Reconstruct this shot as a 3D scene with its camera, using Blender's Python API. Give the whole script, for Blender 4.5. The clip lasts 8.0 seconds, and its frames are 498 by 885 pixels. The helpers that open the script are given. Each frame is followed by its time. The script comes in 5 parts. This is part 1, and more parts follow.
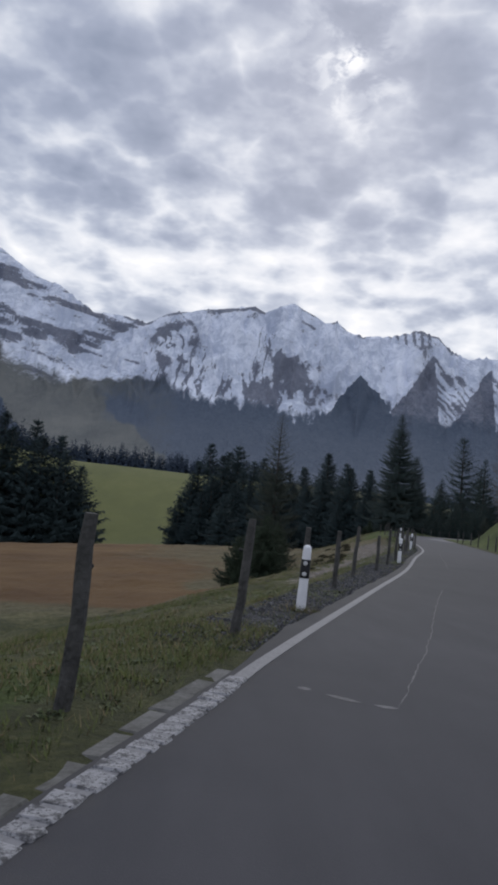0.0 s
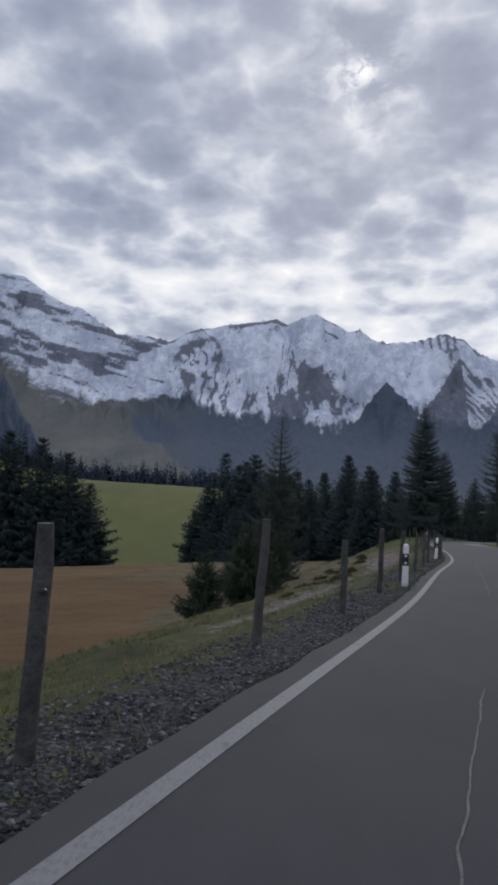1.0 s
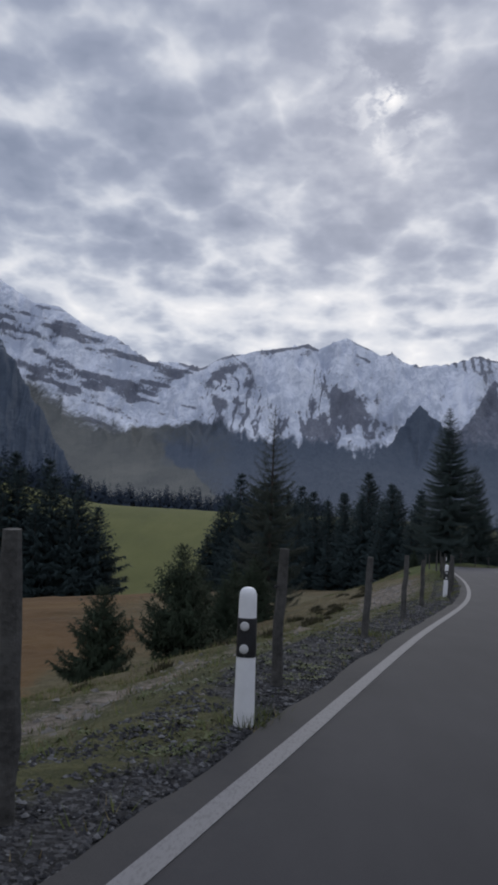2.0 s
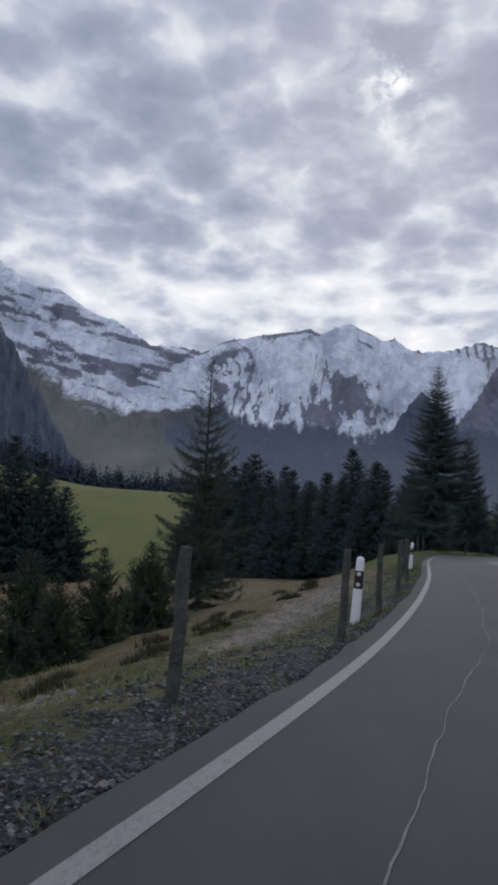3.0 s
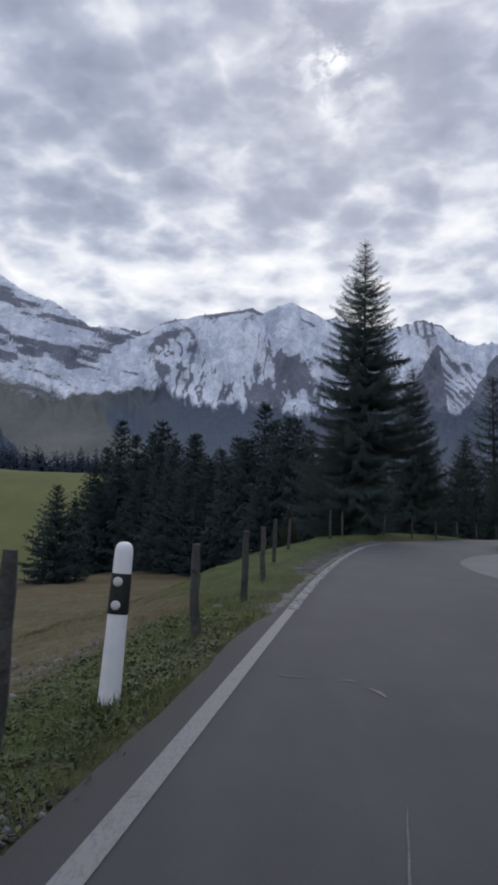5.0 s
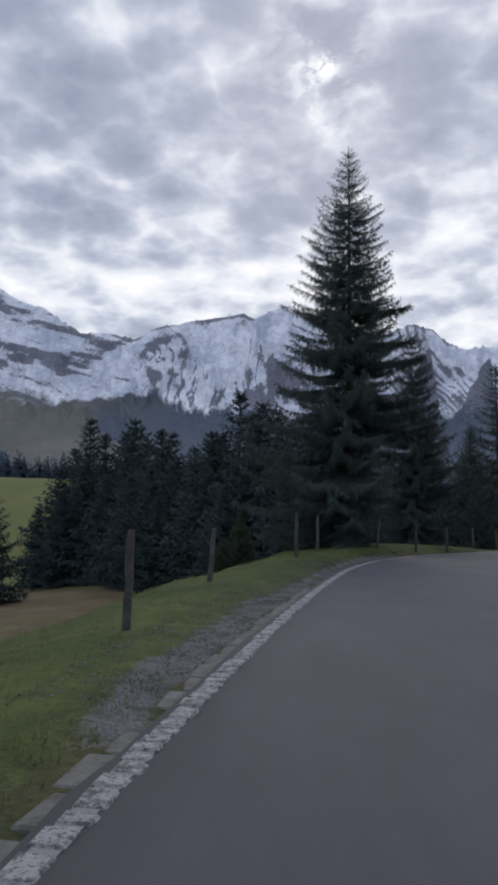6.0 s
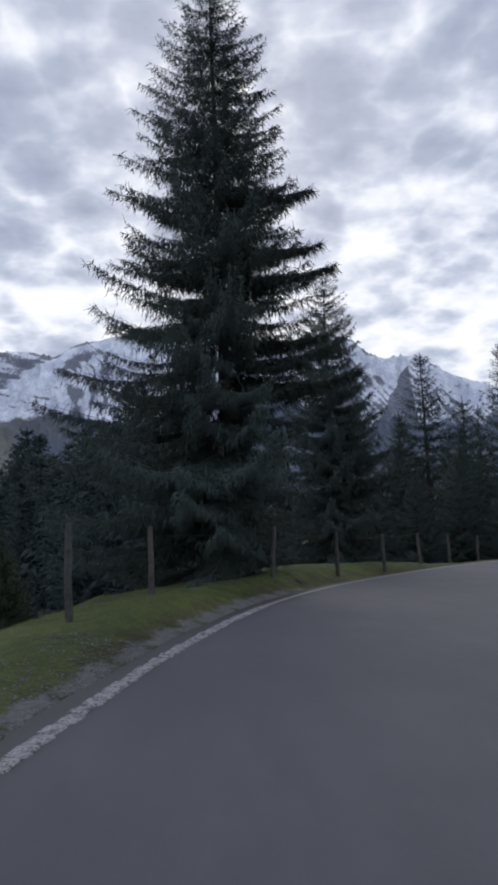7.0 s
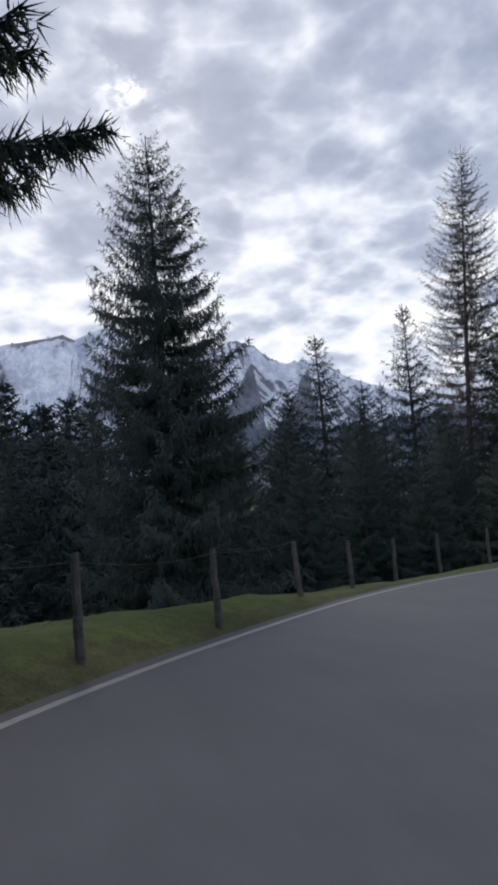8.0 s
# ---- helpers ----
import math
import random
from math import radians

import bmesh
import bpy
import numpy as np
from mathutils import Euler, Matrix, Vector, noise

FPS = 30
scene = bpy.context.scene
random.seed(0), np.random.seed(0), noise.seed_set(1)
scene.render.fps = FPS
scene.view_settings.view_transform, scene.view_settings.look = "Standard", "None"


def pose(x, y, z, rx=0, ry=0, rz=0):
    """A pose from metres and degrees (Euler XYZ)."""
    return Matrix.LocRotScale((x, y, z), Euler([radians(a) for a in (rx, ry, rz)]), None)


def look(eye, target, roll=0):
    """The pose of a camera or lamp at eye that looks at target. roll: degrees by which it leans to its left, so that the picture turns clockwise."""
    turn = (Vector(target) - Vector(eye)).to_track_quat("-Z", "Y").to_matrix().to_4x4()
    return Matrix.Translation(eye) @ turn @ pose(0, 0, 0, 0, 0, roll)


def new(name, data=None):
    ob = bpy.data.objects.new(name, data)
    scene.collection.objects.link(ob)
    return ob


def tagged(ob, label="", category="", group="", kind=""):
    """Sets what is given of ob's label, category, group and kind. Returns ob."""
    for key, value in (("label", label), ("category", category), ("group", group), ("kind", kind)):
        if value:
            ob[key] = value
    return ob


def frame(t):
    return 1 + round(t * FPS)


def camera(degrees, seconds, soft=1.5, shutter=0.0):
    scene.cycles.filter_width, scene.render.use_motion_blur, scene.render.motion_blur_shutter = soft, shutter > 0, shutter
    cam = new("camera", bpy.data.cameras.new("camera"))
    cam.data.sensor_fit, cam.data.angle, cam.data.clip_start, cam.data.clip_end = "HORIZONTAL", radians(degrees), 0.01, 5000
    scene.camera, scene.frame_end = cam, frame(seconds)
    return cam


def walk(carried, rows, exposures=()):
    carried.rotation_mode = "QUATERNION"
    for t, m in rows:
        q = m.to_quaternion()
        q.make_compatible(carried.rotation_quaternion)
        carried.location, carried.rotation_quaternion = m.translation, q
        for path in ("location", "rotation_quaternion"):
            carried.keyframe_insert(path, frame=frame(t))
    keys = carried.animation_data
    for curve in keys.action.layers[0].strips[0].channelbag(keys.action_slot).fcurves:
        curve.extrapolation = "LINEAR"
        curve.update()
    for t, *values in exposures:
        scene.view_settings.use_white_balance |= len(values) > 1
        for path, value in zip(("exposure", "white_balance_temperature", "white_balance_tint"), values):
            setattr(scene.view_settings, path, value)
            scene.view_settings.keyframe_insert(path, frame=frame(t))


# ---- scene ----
cam = camera(39.0, 8.0, soft=3.4)
PATH = [  # seconds, eye, target, roll
    (0, (-2.479, -4.722, 2.493), (-2.120, 15.219, 3.987), 5.23),
    (0.5, (-0.903, 0.237, 2.334), (-1.205, 20.171, 3.925), 2.94),
    (1, (0.655, 5.440, 2.089), (0.171, 25.349, 3.922), 2.55),
    (1.5, (2.290, 10.334, 2.001), (1.732, 30.192, 4.314), 2.43),
    (2, (3.969, 15.579, 1.834), (2.518, 35.366, 4.354), 2.33),
    (3.5, (9.008, 32.331, 1.484), (7.546, 52.197, 3.272), 2.83),
    (4, (10.214, 37.714, 1.350), (8.854, 57.604, 2.938), 2.32),
    (4.5, (11.413, 43.357, 1.275), (10.869, 63.286, 2.864), 1.24),
    (5, (12.501, 48.942, 1.231), (12.561, 68.875, 2.868), 1.07),
    (6.5, (15.533, 63.280, 0.953), (16.137, 83.172, 2.936), -0.43),
    (7, (17.056, 68.418, 0.851), (19.388, 88.163, 3.022), -2.37),
    (7.5, (18.848, 73.158, 0.749), (22.407, 92.711, 2.986), -3.68),
    (8, (21.025, 78.000, 0.634), (26.012, 97.245, 2.820), -4.76),
]
walk(cam, [(t, look(eye, target, roll)) for t, eye, target, roll in PATH],
     exposures=[(0, 0.0), (1.5, -0.17), (2.0, -0.18), (3.5, 0.02), (4.2, 0.10), (5.0, 0.02), (6.5, 0.10), (7.0, 0.22), (7.5, 0.38), (8, 0.22)])

# ---- light ----
SUN_AZ, SUN_EL = 6.9, 33.2   # degrees, azimuth to the right of +y
sun_way = Vector((math.sin(radians(SUN_AZ)) * math.cos(radians(SUN_EL)), math.cos(radians(SUN_AZ)) * math.cos(radians(SUN_EL)), math.sin(radians(SUN_EL))))
sun_data = bpy.data.lights.new("sun", "SUN")
sun_data.energy, sun_data.angle, sun_data.color = 0.7, radians(20), (1.0, 0.96, 0.9)
sun = new("sun", sun_data)
sun.matrix_world = look(sun_way * 100, (0, 0, 0))


class Nodes:
    """A short way to write node trees."""

    def __init__(self, tree):
        self.tree = tree
        tree.nodes.clear()

    def add(self, kind, ins=None, **props):
        n = self.tree.nodes.new(kind)
        if "operation" in props:
            n.operation = props["operation"]
        if "use_clamp" in props:
            n.use_clamp = props["use_clamp"]
        if "interpolation_type" in props:
            n.interpolation_type = props["interpolation_type"]
        if "data_type" in props:
            n.data_type = props["data_type"]
        if "attribute_name" in props:
            n.attribute_name = props["attribute_name"]
        if "sky_type" in props:
            n.sky_type, n.sun_disc = props["sky_type"], False
            n.sun_elevation, n.sun_rotation = props["sun_elevation"], props["sun_rotation"]
        for k, v in (ins or {}).items():
            if isinstance(v, bpy.types.NodeSocket):
                self.tree.links.new(v, n.inputs[k])
            else:
                n.inputs[k].default_value = v
        return n

    def math(self, op, a, b=0.0, c=0.0, clamp=False):
        n = self.add("ShaderNodeMath", {0: a, 1: b, 2: c}, operation=op, use_clamp=clamp)
        return n.outputs[0]

    def ramp(self, fac, stops):
        n = self.add("ShaderNodeValToRGB", {0: fac})
        el = n.color_ramp.elements
        while len(el) < len(stops):
            el.new(0.5)
        for e, (p, c) in zip(el, stops):
            e.position, e.color = p, (*c, 1.0) if len(c) == 3 else c
        return n.outputs[0]

    def smooth(self, v, lo, hi):
        n = self.add("ShaderNodeMapRange", {0: v, 1: lo, 2: hi, 3: 0.0, 4: 1.0}, interpolation_type="SMOOTHSTEP")
        return n.outputs[0]

    def noise(self, vec, scale, detail=4.0, rough=0.55, warp=0.0):
        ins = {"Scale": scale, "Detail": detail, "Roughness": rough, "Distortion": warp}
        if vec is not None:
            ins["Vector"] = vec
        return self.add("ShaderNodeTexNoise", ins).outputs["Fac"]

    def mix(self, fac, a, b):
        n = self.add("ShaderNodeMix", data_type="RGBA")
        for i, v in ((0, fac), (6, a), (7, b)):
            if isinstance(v, bpy.types.NodeSocket):
                self.tree.links.new(v, n.inputs[i])
            else:
                n.inputs[i].default_value = (*v, 1.0) if isinstance(v, tuple) and len(v) == 3 else v
        return n.outputs[2]


# overcast evening sky: broken cloud sheet over a Nishita sky
world = bpy.data.worlds.new("overcast_sky")
scene.world = world
world.use_nodes = True
w = Nodes(world.node_tree)
way = w.add("ShaderNodeTexCoord").outputs["Generated"]
sep = w.add("ShaderNodeSeparateXYZ", {0: way})
height = w.math("MAXIMUM", sep.outputs[2], 0.0)
flat = w.math("ADD", height, 0.26)
sheet = w.add("ShaderNodeCombineXYZ", {0: w.math("DIVIDE", sep.outputs[0], flat), 1: w.math("DIVIDE", sep.outputs[1], flat), 2: 0.37}).outputs[0]
big = w.noise(sheet, 2.9, 2.0, 0.5, 0.1)
mid = w.noise(sheet, 10.0, 3.0, 0.5, 0.15)
fine = w.noise(sheet, 21.0, 3.0, 0.55, 0.1)
warped = w.add("ShaderNodeVectorMath", {0: sheet, 1: w.add("ShaderNodeVectorMath", {0: w.add("ShaderNodeTexNoise", {"Vector": sheet, "Scale": 7.0, "Detail": 3.0}).outputs["Color"], 1: (0.16, 0.16, 0.0)}, operation="MULTIPLY").outputs[0]}, operation="ADD").outputs[0]
cells = w.add("ShaderNodeTexVoronoi", {"Vector": warped, "Scale": 9.0}).outputs["Distance"]
cover = w.math("ADD", w.math("ADD", w.math("MULTIPLY", big, 0.36), w.math("MULTIPLY", mid, 0.38)), w.math("ADD", w.math("MULTIPLY", fine, 0.12), w.math("MULTIPLY", w.math("SUBTRACT", cells, 0.12), 0.26)))
dot = w.add("ShaderNodeVectorMath", {0: way, 1: tuple(sun_way)}, operation="DOT_PRODUCT").outputs["Value"]
halo = w.math("MULTIPLY", w.math("POWER", w.math("MAXIMUM", dot, 0.0), 330.0), w.smooth(w.noise(sheet, 17.0, 4.0, 0.6, 0.3), 0.45, 0.62))
core = w.math("MULTIPLY", w.math("POWER", w.math("MAXIMUM", dot, 0.0), 6000.0), w.smooth(w.noise(sheet, 40.0, 3.0, 0.6, 0.2), 0.35, 0.6))
low = w.math("MULTIPLY", w.smooth(height, 0.40, 0.29), w.smooth(height, 0.05, 0.25))
cover = w.math("ADD", cover, w.math("ADD", w.math("ADD", w.math("MULTIPLY", halo, 0.11), w.math("MULTIPLY", core, 0.30)), w.math("MULTIPLY", low, 0.125)))
cloud = w.ramp(cover, [(0.38, (0.285, 0.33, 0.445)), (0.50, (0.38, 0.425, 0.55)), (0.58, (0.53, 0.575, 0.69)), (0.66, (0.77, 0.80, 0.88)), (0.78, (1.0, 1.0, 1.03)), (0.92, (1.5, 1.46, 1.44))])
nishita = w.add("ShaderNodeTexSky", sky_type="NISHITA", sun_elevation=radians(SUN_EL), sun_rotation=radians(SUN_AZ)).outputs[0]
cloud_bg = w.add("ShaderNodeBackground", {"Color": cloud, "Strength": w.math("ADD", 1.0, w.math("MULTIPLY", w.smooth(height, 0.66, 1.0), 0.9))})
sky_bg = w.add("ShaderNodeBackground", {"Color": nishita, "Strength": 0.08})
both = w.add("ShaderNodeMixShader", {0: 0.92, 1: sky_bg.outputs[0], 2: cloud_bg.outputs[0]})
w.add("ShaderNodeOutputWorld", {0: both.outputs[0]})


# ---- materials ----
def material(name, build, shine=0.3):
    m = bpy.data.materials.new(name)
    m.use_nodes = True
    n = Nodes(m.node_tree)
    color, rough, bump, metal = build(n)
    ins = {"Base Color": color, "Roughness": rough, "Metallic": metal}
    p = n.add("ShaderNodeBsdfPrincipled", ins)
    p.inputs["Specular IOR Level"].default_value = shine
    if bump is not None:
        value, strength, distance = bump
        b = n.add("ShaderNodeBump", {"Height": value, "Strength": strength, "Distance": distance})
        n.tree.links.new(b.outputs[0], p.inputs["Normal"])
    n.add("ShaderNodeOutputMaterial", {0: p.outputs[0]})
    return m


def place_of(n):
    return n.add("ShaderNodeNewGeometry").outputs["Position"]


def stretched(n, vec, x, y, z):
    return n.add("ShaderNodeVectorMath", {0: vec, 1: (x, y, z)}, operation="MULTIPLY").outputs[0]


def two_tone(a, b, scale, rough=0.8, bump=0.3, fine=6.0, dist=0.01, local=True, spread=(0.35, 0.68)):
    def build(n):
        vec = n.add("ShaderNodeTexCoord").outputs["Object"] if local else place_of(n)
        v1, v2 = n.noise(vec, scale, 5.0, 0.6), n.noise(vec, scale * fine, 4.0, 0.6)
        rnd = n.add("ShaderNodeObjectInfo").outputs["Random"]
        v = n.math("ADD", n.math("MULTIPLY", v1, 0.6), n.math("ADD", n.math("MULTIPLY", v2, 0.32), n.math("MULTIPLY", rnd, 0.1)))
        return n.ramp(v, [(spread[0], a), (spread[1], b)]), rough, (v2, bump, dist), 0.0
    return build


def asphalt_build(n):
    p = place_of(n)
    grain, patch, wear = n.noise(p, 180.0, 2.0), n.noise(p, 0.6, 4.0, 0.6), n.noise(stretched(n, p, 1.6, 0.35, 1.0), 1.5, 5.0, 0.65)
    base = n.ramp(n.math("ADD", n.math("MULTIPLY", patch, 0.5), n.math("MULTIPLY", wear, 0.5)), [(0.32, (0.049, 0.0485, 0.057)), (0.5, (0.062, 0.061, 0.070)), (0.68, (0.078, 0.076, 0.086))])
    dust = n.smooth(n.noise(p, 9.0, 5.0, 0.7), 0.62, 0.8)
    col = n.mix(n.math("MULTIPLY", dust, 0.25), base, (0.12, 0.115, 0.12))
    col = n.mix(n.math("MULTIPLY", n.smooth(grain, 0.55, 0.8), 0.35), col, (0.13, 0.13, 0.135))
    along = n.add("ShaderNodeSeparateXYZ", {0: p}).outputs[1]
    # worn also carries painted brightness along y: darkened early, lightened towards the bend
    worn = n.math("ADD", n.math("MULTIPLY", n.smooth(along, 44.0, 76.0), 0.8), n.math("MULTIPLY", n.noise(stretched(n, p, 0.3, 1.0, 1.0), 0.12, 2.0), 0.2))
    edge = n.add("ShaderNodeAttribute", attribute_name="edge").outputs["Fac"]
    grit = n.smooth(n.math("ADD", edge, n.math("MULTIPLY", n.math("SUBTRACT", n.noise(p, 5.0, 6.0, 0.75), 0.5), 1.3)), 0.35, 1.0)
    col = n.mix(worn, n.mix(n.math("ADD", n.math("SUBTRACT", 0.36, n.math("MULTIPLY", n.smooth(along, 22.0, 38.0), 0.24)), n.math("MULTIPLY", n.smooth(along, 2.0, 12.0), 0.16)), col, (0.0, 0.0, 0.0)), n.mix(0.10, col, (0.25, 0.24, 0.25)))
    col = n.mix(n.math("MULTIPLY", grit, 0.55), col, n.mix(grain, (0.03, 0.028, 0.027), (0.095, 0.09, 0.088)))
    return col, 0.82, (grain, 0.35, 0.004), 0.0


def line_build(n):
    p = place_of(n)
    v = n.noise(p, 7.0, 6.0, 0.75)
    chips = n.smooth(n.noise(stretched(n, p, 1.0, 0.35, 1.0), 60.0, 4.0, 0.75), 0.46, 0.66)
    worn = n.math("MAXIMUM", n.smooth(v, 0.55, 0.72), n.math("MULTIPLY", chips, 0.55))
    return n.mix(worn, (0.19, 0.187, 0.194), (0.10, 0.097, 0.102)), 0.7, (v, 0.2, 0.003), 0.0


def stone_paint_build(n):
    p = place_of(n)
    v, c = n.noise(p, 13.0, 6.0, 0.75), n.noise(p, 45.0, 4.0, 0.7)
    worn = n.math("MAXIMUM", n.smooth(v, 0.46, 0.62), n.smooth(c, 0.49, 0.63))
    return n.mix(worn, (0.30, 0.295, 0.30), (0.075, 0.073, 0.075)), 0.75, (v, 0.8, 0.02), 0.0


def stone_build(n):
    p = place_of(n)
    one = n.add("ShaderNodeNewGeometry").outputs["Random Per Island"]
    v = n.noise(p, 60.0, 4.0, 0.7)
    tone = n.math("ADD", n.math("MULTIPLY", one, 0.75), n.math("MULTIPLY", v, 0.25))
    return n.ramp(tone, [(0.12, (0.016, 0.016, 0.018)), (0.5, (0.036, 0.036, 0.039)), (0.72, (0.078, 0.078, 0.082)), (0.9, (0.19, 0.19, 0.195))]), 0.9, (v, 0.4, 0.005), 0.0


def blade_build(n):
    p = place_of(n)
    one = n.add("ShaderNodeNewGeometry").outputs["Random Per Island"]
    v = n.math("ADD", n.math("MULTIPLY", n.noise(p, 0.9, 5.0, 0.6), 0.6), n.math("MULTIPLY", n.noise(p, 5.0, 4.0, 0.6), 0.4))
    green = n.ramp(v, [(0.36, (0.042, 0.061, 0.014)), (0.66, (0.118, 0.133, 0.037))])
    dry = n.add("ShaderNodeAttribute", attribute_name="dry").outputs["Fac"]
    straw = n.smooth(n.math("ADD", n.math("ADD", one, dry), n.math("MULTIPLY", n.math("SUBTRACT", n.noise(p, 0.5, 3.0), 0.5), 1.6)), 0.6, 0.85)
    return n.mix(straw, green, (0.15, 0.118, 0.062)), 0.85, (v, 0.0, 0.01), 0.0


def ground_build(n):
    p = place_of(n)
    rd = lambda key: n.add("ShaderNodeAttribute", attribute_name=key).outputs["Fac"]
    v1, v2, v3 = n.noise(p, 0.35, 5.0, 0.6), n.noise(p, 3.5, 6.0, 0.7), n.noise(p, 22.0, 5.0, 0.7)
    v = n.math("ADD", n.math("MULTIPLY", v1, 0.35), n.math("ADD", n.math("MULTIPLY", v2, 0.35), n.math("MULTIPLY", v3, 0.3)))
    rough_grass = n.ramp(v, [(0.36, (0.020, 0.022, 0.009)), (0.48, (0.048, 0.051, 0.018)), (0.58, (0.092, 0.088, 0.036)), (0.68, (0.165, 0.15, 0.08))])
    lush = n.ramp(v, [(0.36, (0.024, 0.037, 0.010)), (0.5, (0.058, 0.078, 0.018)), (0.64, (0.112, 0.125, 0.032))])
    field = n.ramp(n.math("ADD", n.math("MULTIPLY", n.noise(p, 0.05, 4.0), 0.5), n.math("MULTIPLY", v, 0.5)), [(0.38, (0.08, 0.042, 0.016)), (0.52, (0.122, 0.069, 0.026)), (0.66, (0.165, 0.105, 0.044))])
    dry = n.ramp(v, [(0.36, (0.046, 0.040, 0.019)), (0.5, (0.100, 0.084, 0.043)), (0.64, (0.165, 0.142, 0.080))])
    cells = n.add("ShaderNodeTexVoronoi", {"Vector": p, "Scale": 42.0}).outputs["Color"]
    cell = n.add("ShaderNodeSeparateColor", {0: cells}).outputs[0]
    gravel = n.ramp(n.math("ADD", n.math("MULTIPLY", cell, 0.5), n.math("MULTIPLY", v, 0.5)), [(0.28, (0.010, 0.010, 0.010)), (0.46, (0.024, 0.024, 0.026)), (0.62, (0.054, 0.054, 0.058)), (0.76, (0.10, 0.10, 0.106))])
    soil = n.ramp(v2, [(0.35, (0.085, 0.069, 0.054)), (0.6, (0.215, 0.185, 0.155))])
    meadow = n.ramp(n.math("ADD", n.math("MULTIPLY", n.noise(stretched(n, p, 1, 0.35, 1), 0.07, 5.0, 0.65), 0.6), n.math("MULTIPLY", v2, 0.4)), [(0.36, (0.075, 0.085, 0.022)), (0.55, (0.105, 0.112, 0.03)), (0.7, (0.14, 0.132, 0.044))])
    blend = lambda key, w0=0.25: n.smooth(n.math("ADD", rd(key), n.math("MULTIPLY", n.math("SUBTRACT", n.math("ADD", n.math("MULTIPLY", v2, 0.6), n.math("MULTIPLY", v3, 0.4)), 0.5), 1.6)), 0.5 - w0, 0.5 + w0)
    col = n.mix(blend("dry"), rough_grass, dry)
    col = n.mix(blend("field", 0.3), col, field)
    col = n.mix(n.smooth(rd("meadow"), 0.2, 0.8), col, meadow)
    col = n.mix(blend("lush"), col, lush)
    col = n.mix(blend("soil", 0.2), col, soil)
    col = n.mix(blend("gravel", 0.15), col, gravel)
    chips = n.ramp(n.math("ADD", n.math("MULTIPLY", cell, 0.2), n.math("MULTIPLY", v, 0.8)), [(0.3, (0.08, 0.077, 0.08)), (0.55, (0.135, 0.13, 0.135)), (0.75, (0.22, 0.21, 0.21))])
    col = n.mix(blend("pale", 0.2), col, chips)
    return col, 0.95, (n.math("ADD", v2, v3), 0.7, 0.06), 0.0


def mountain_build(n):
    p = place_of(n)
    rd = lambda key: n.add("ShaderNodeAttribute", attribute_name=key).outputs["Fac"]
    big = n.noise(stretched(n, p, 1.0, 0.4, 1.0), 0.006, 5.0, 0.6)
    crag = n.noise(stretched(n, p, 1.15, 0.25, 0.85), 0.036, 7.0, 0.74, 0.9)
    grain = n.noise(stretched(n, p, 1.0, 0.3, 1.0), 0.10, 6.0, 0.75)
    rough = n.math("SUBTRACT", n.math("ADD", n.math("MULTIPLY", crag, 0.6), n.math("MULTIPLY", grain, 0.4)), 0.5)
    bare = n.smooth(n.math("ADD", rd("bare"), n.math("MULTIPLY", rough, 2.8)), 0.30, 0.60)
    white = n.smooth(n.math("ADD", rd("snow"), n.math("MULTIPLY", rough, 1.7)), 0.22, 0.78)
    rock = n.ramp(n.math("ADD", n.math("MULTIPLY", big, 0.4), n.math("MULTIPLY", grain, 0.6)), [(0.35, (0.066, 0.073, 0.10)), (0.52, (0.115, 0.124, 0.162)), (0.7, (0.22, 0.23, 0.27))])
    # distance haze is painted in here: alp and wood are paler and bluer
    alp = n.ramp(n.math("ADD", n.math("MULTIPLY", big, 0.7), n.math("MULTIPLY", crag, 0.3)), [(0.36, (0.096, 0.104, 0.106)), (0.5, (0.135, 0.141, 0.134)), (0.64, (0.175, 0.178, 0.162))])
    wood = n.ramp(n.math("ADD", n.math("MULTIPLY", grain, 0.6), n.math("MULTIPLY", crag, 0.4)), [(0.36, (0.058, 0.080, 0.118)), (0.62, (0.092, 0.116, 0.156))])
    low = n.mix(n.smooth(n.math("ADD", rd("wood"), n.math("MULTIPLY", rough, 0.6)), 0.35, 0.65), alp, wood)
    # bluish-grey relief shading is painted into the snow by noise
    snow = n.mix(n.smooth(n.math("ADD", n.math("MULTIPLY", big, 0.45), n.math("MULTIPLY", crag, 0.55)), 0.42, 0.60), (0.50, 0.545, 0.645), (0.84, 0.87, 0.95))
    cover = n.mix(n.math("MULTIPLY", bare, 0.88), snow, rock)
    return n.mix(white, low, cover), 0.9, (n.math("ADD", crag, grain), 0.6, 12.0), 0.0


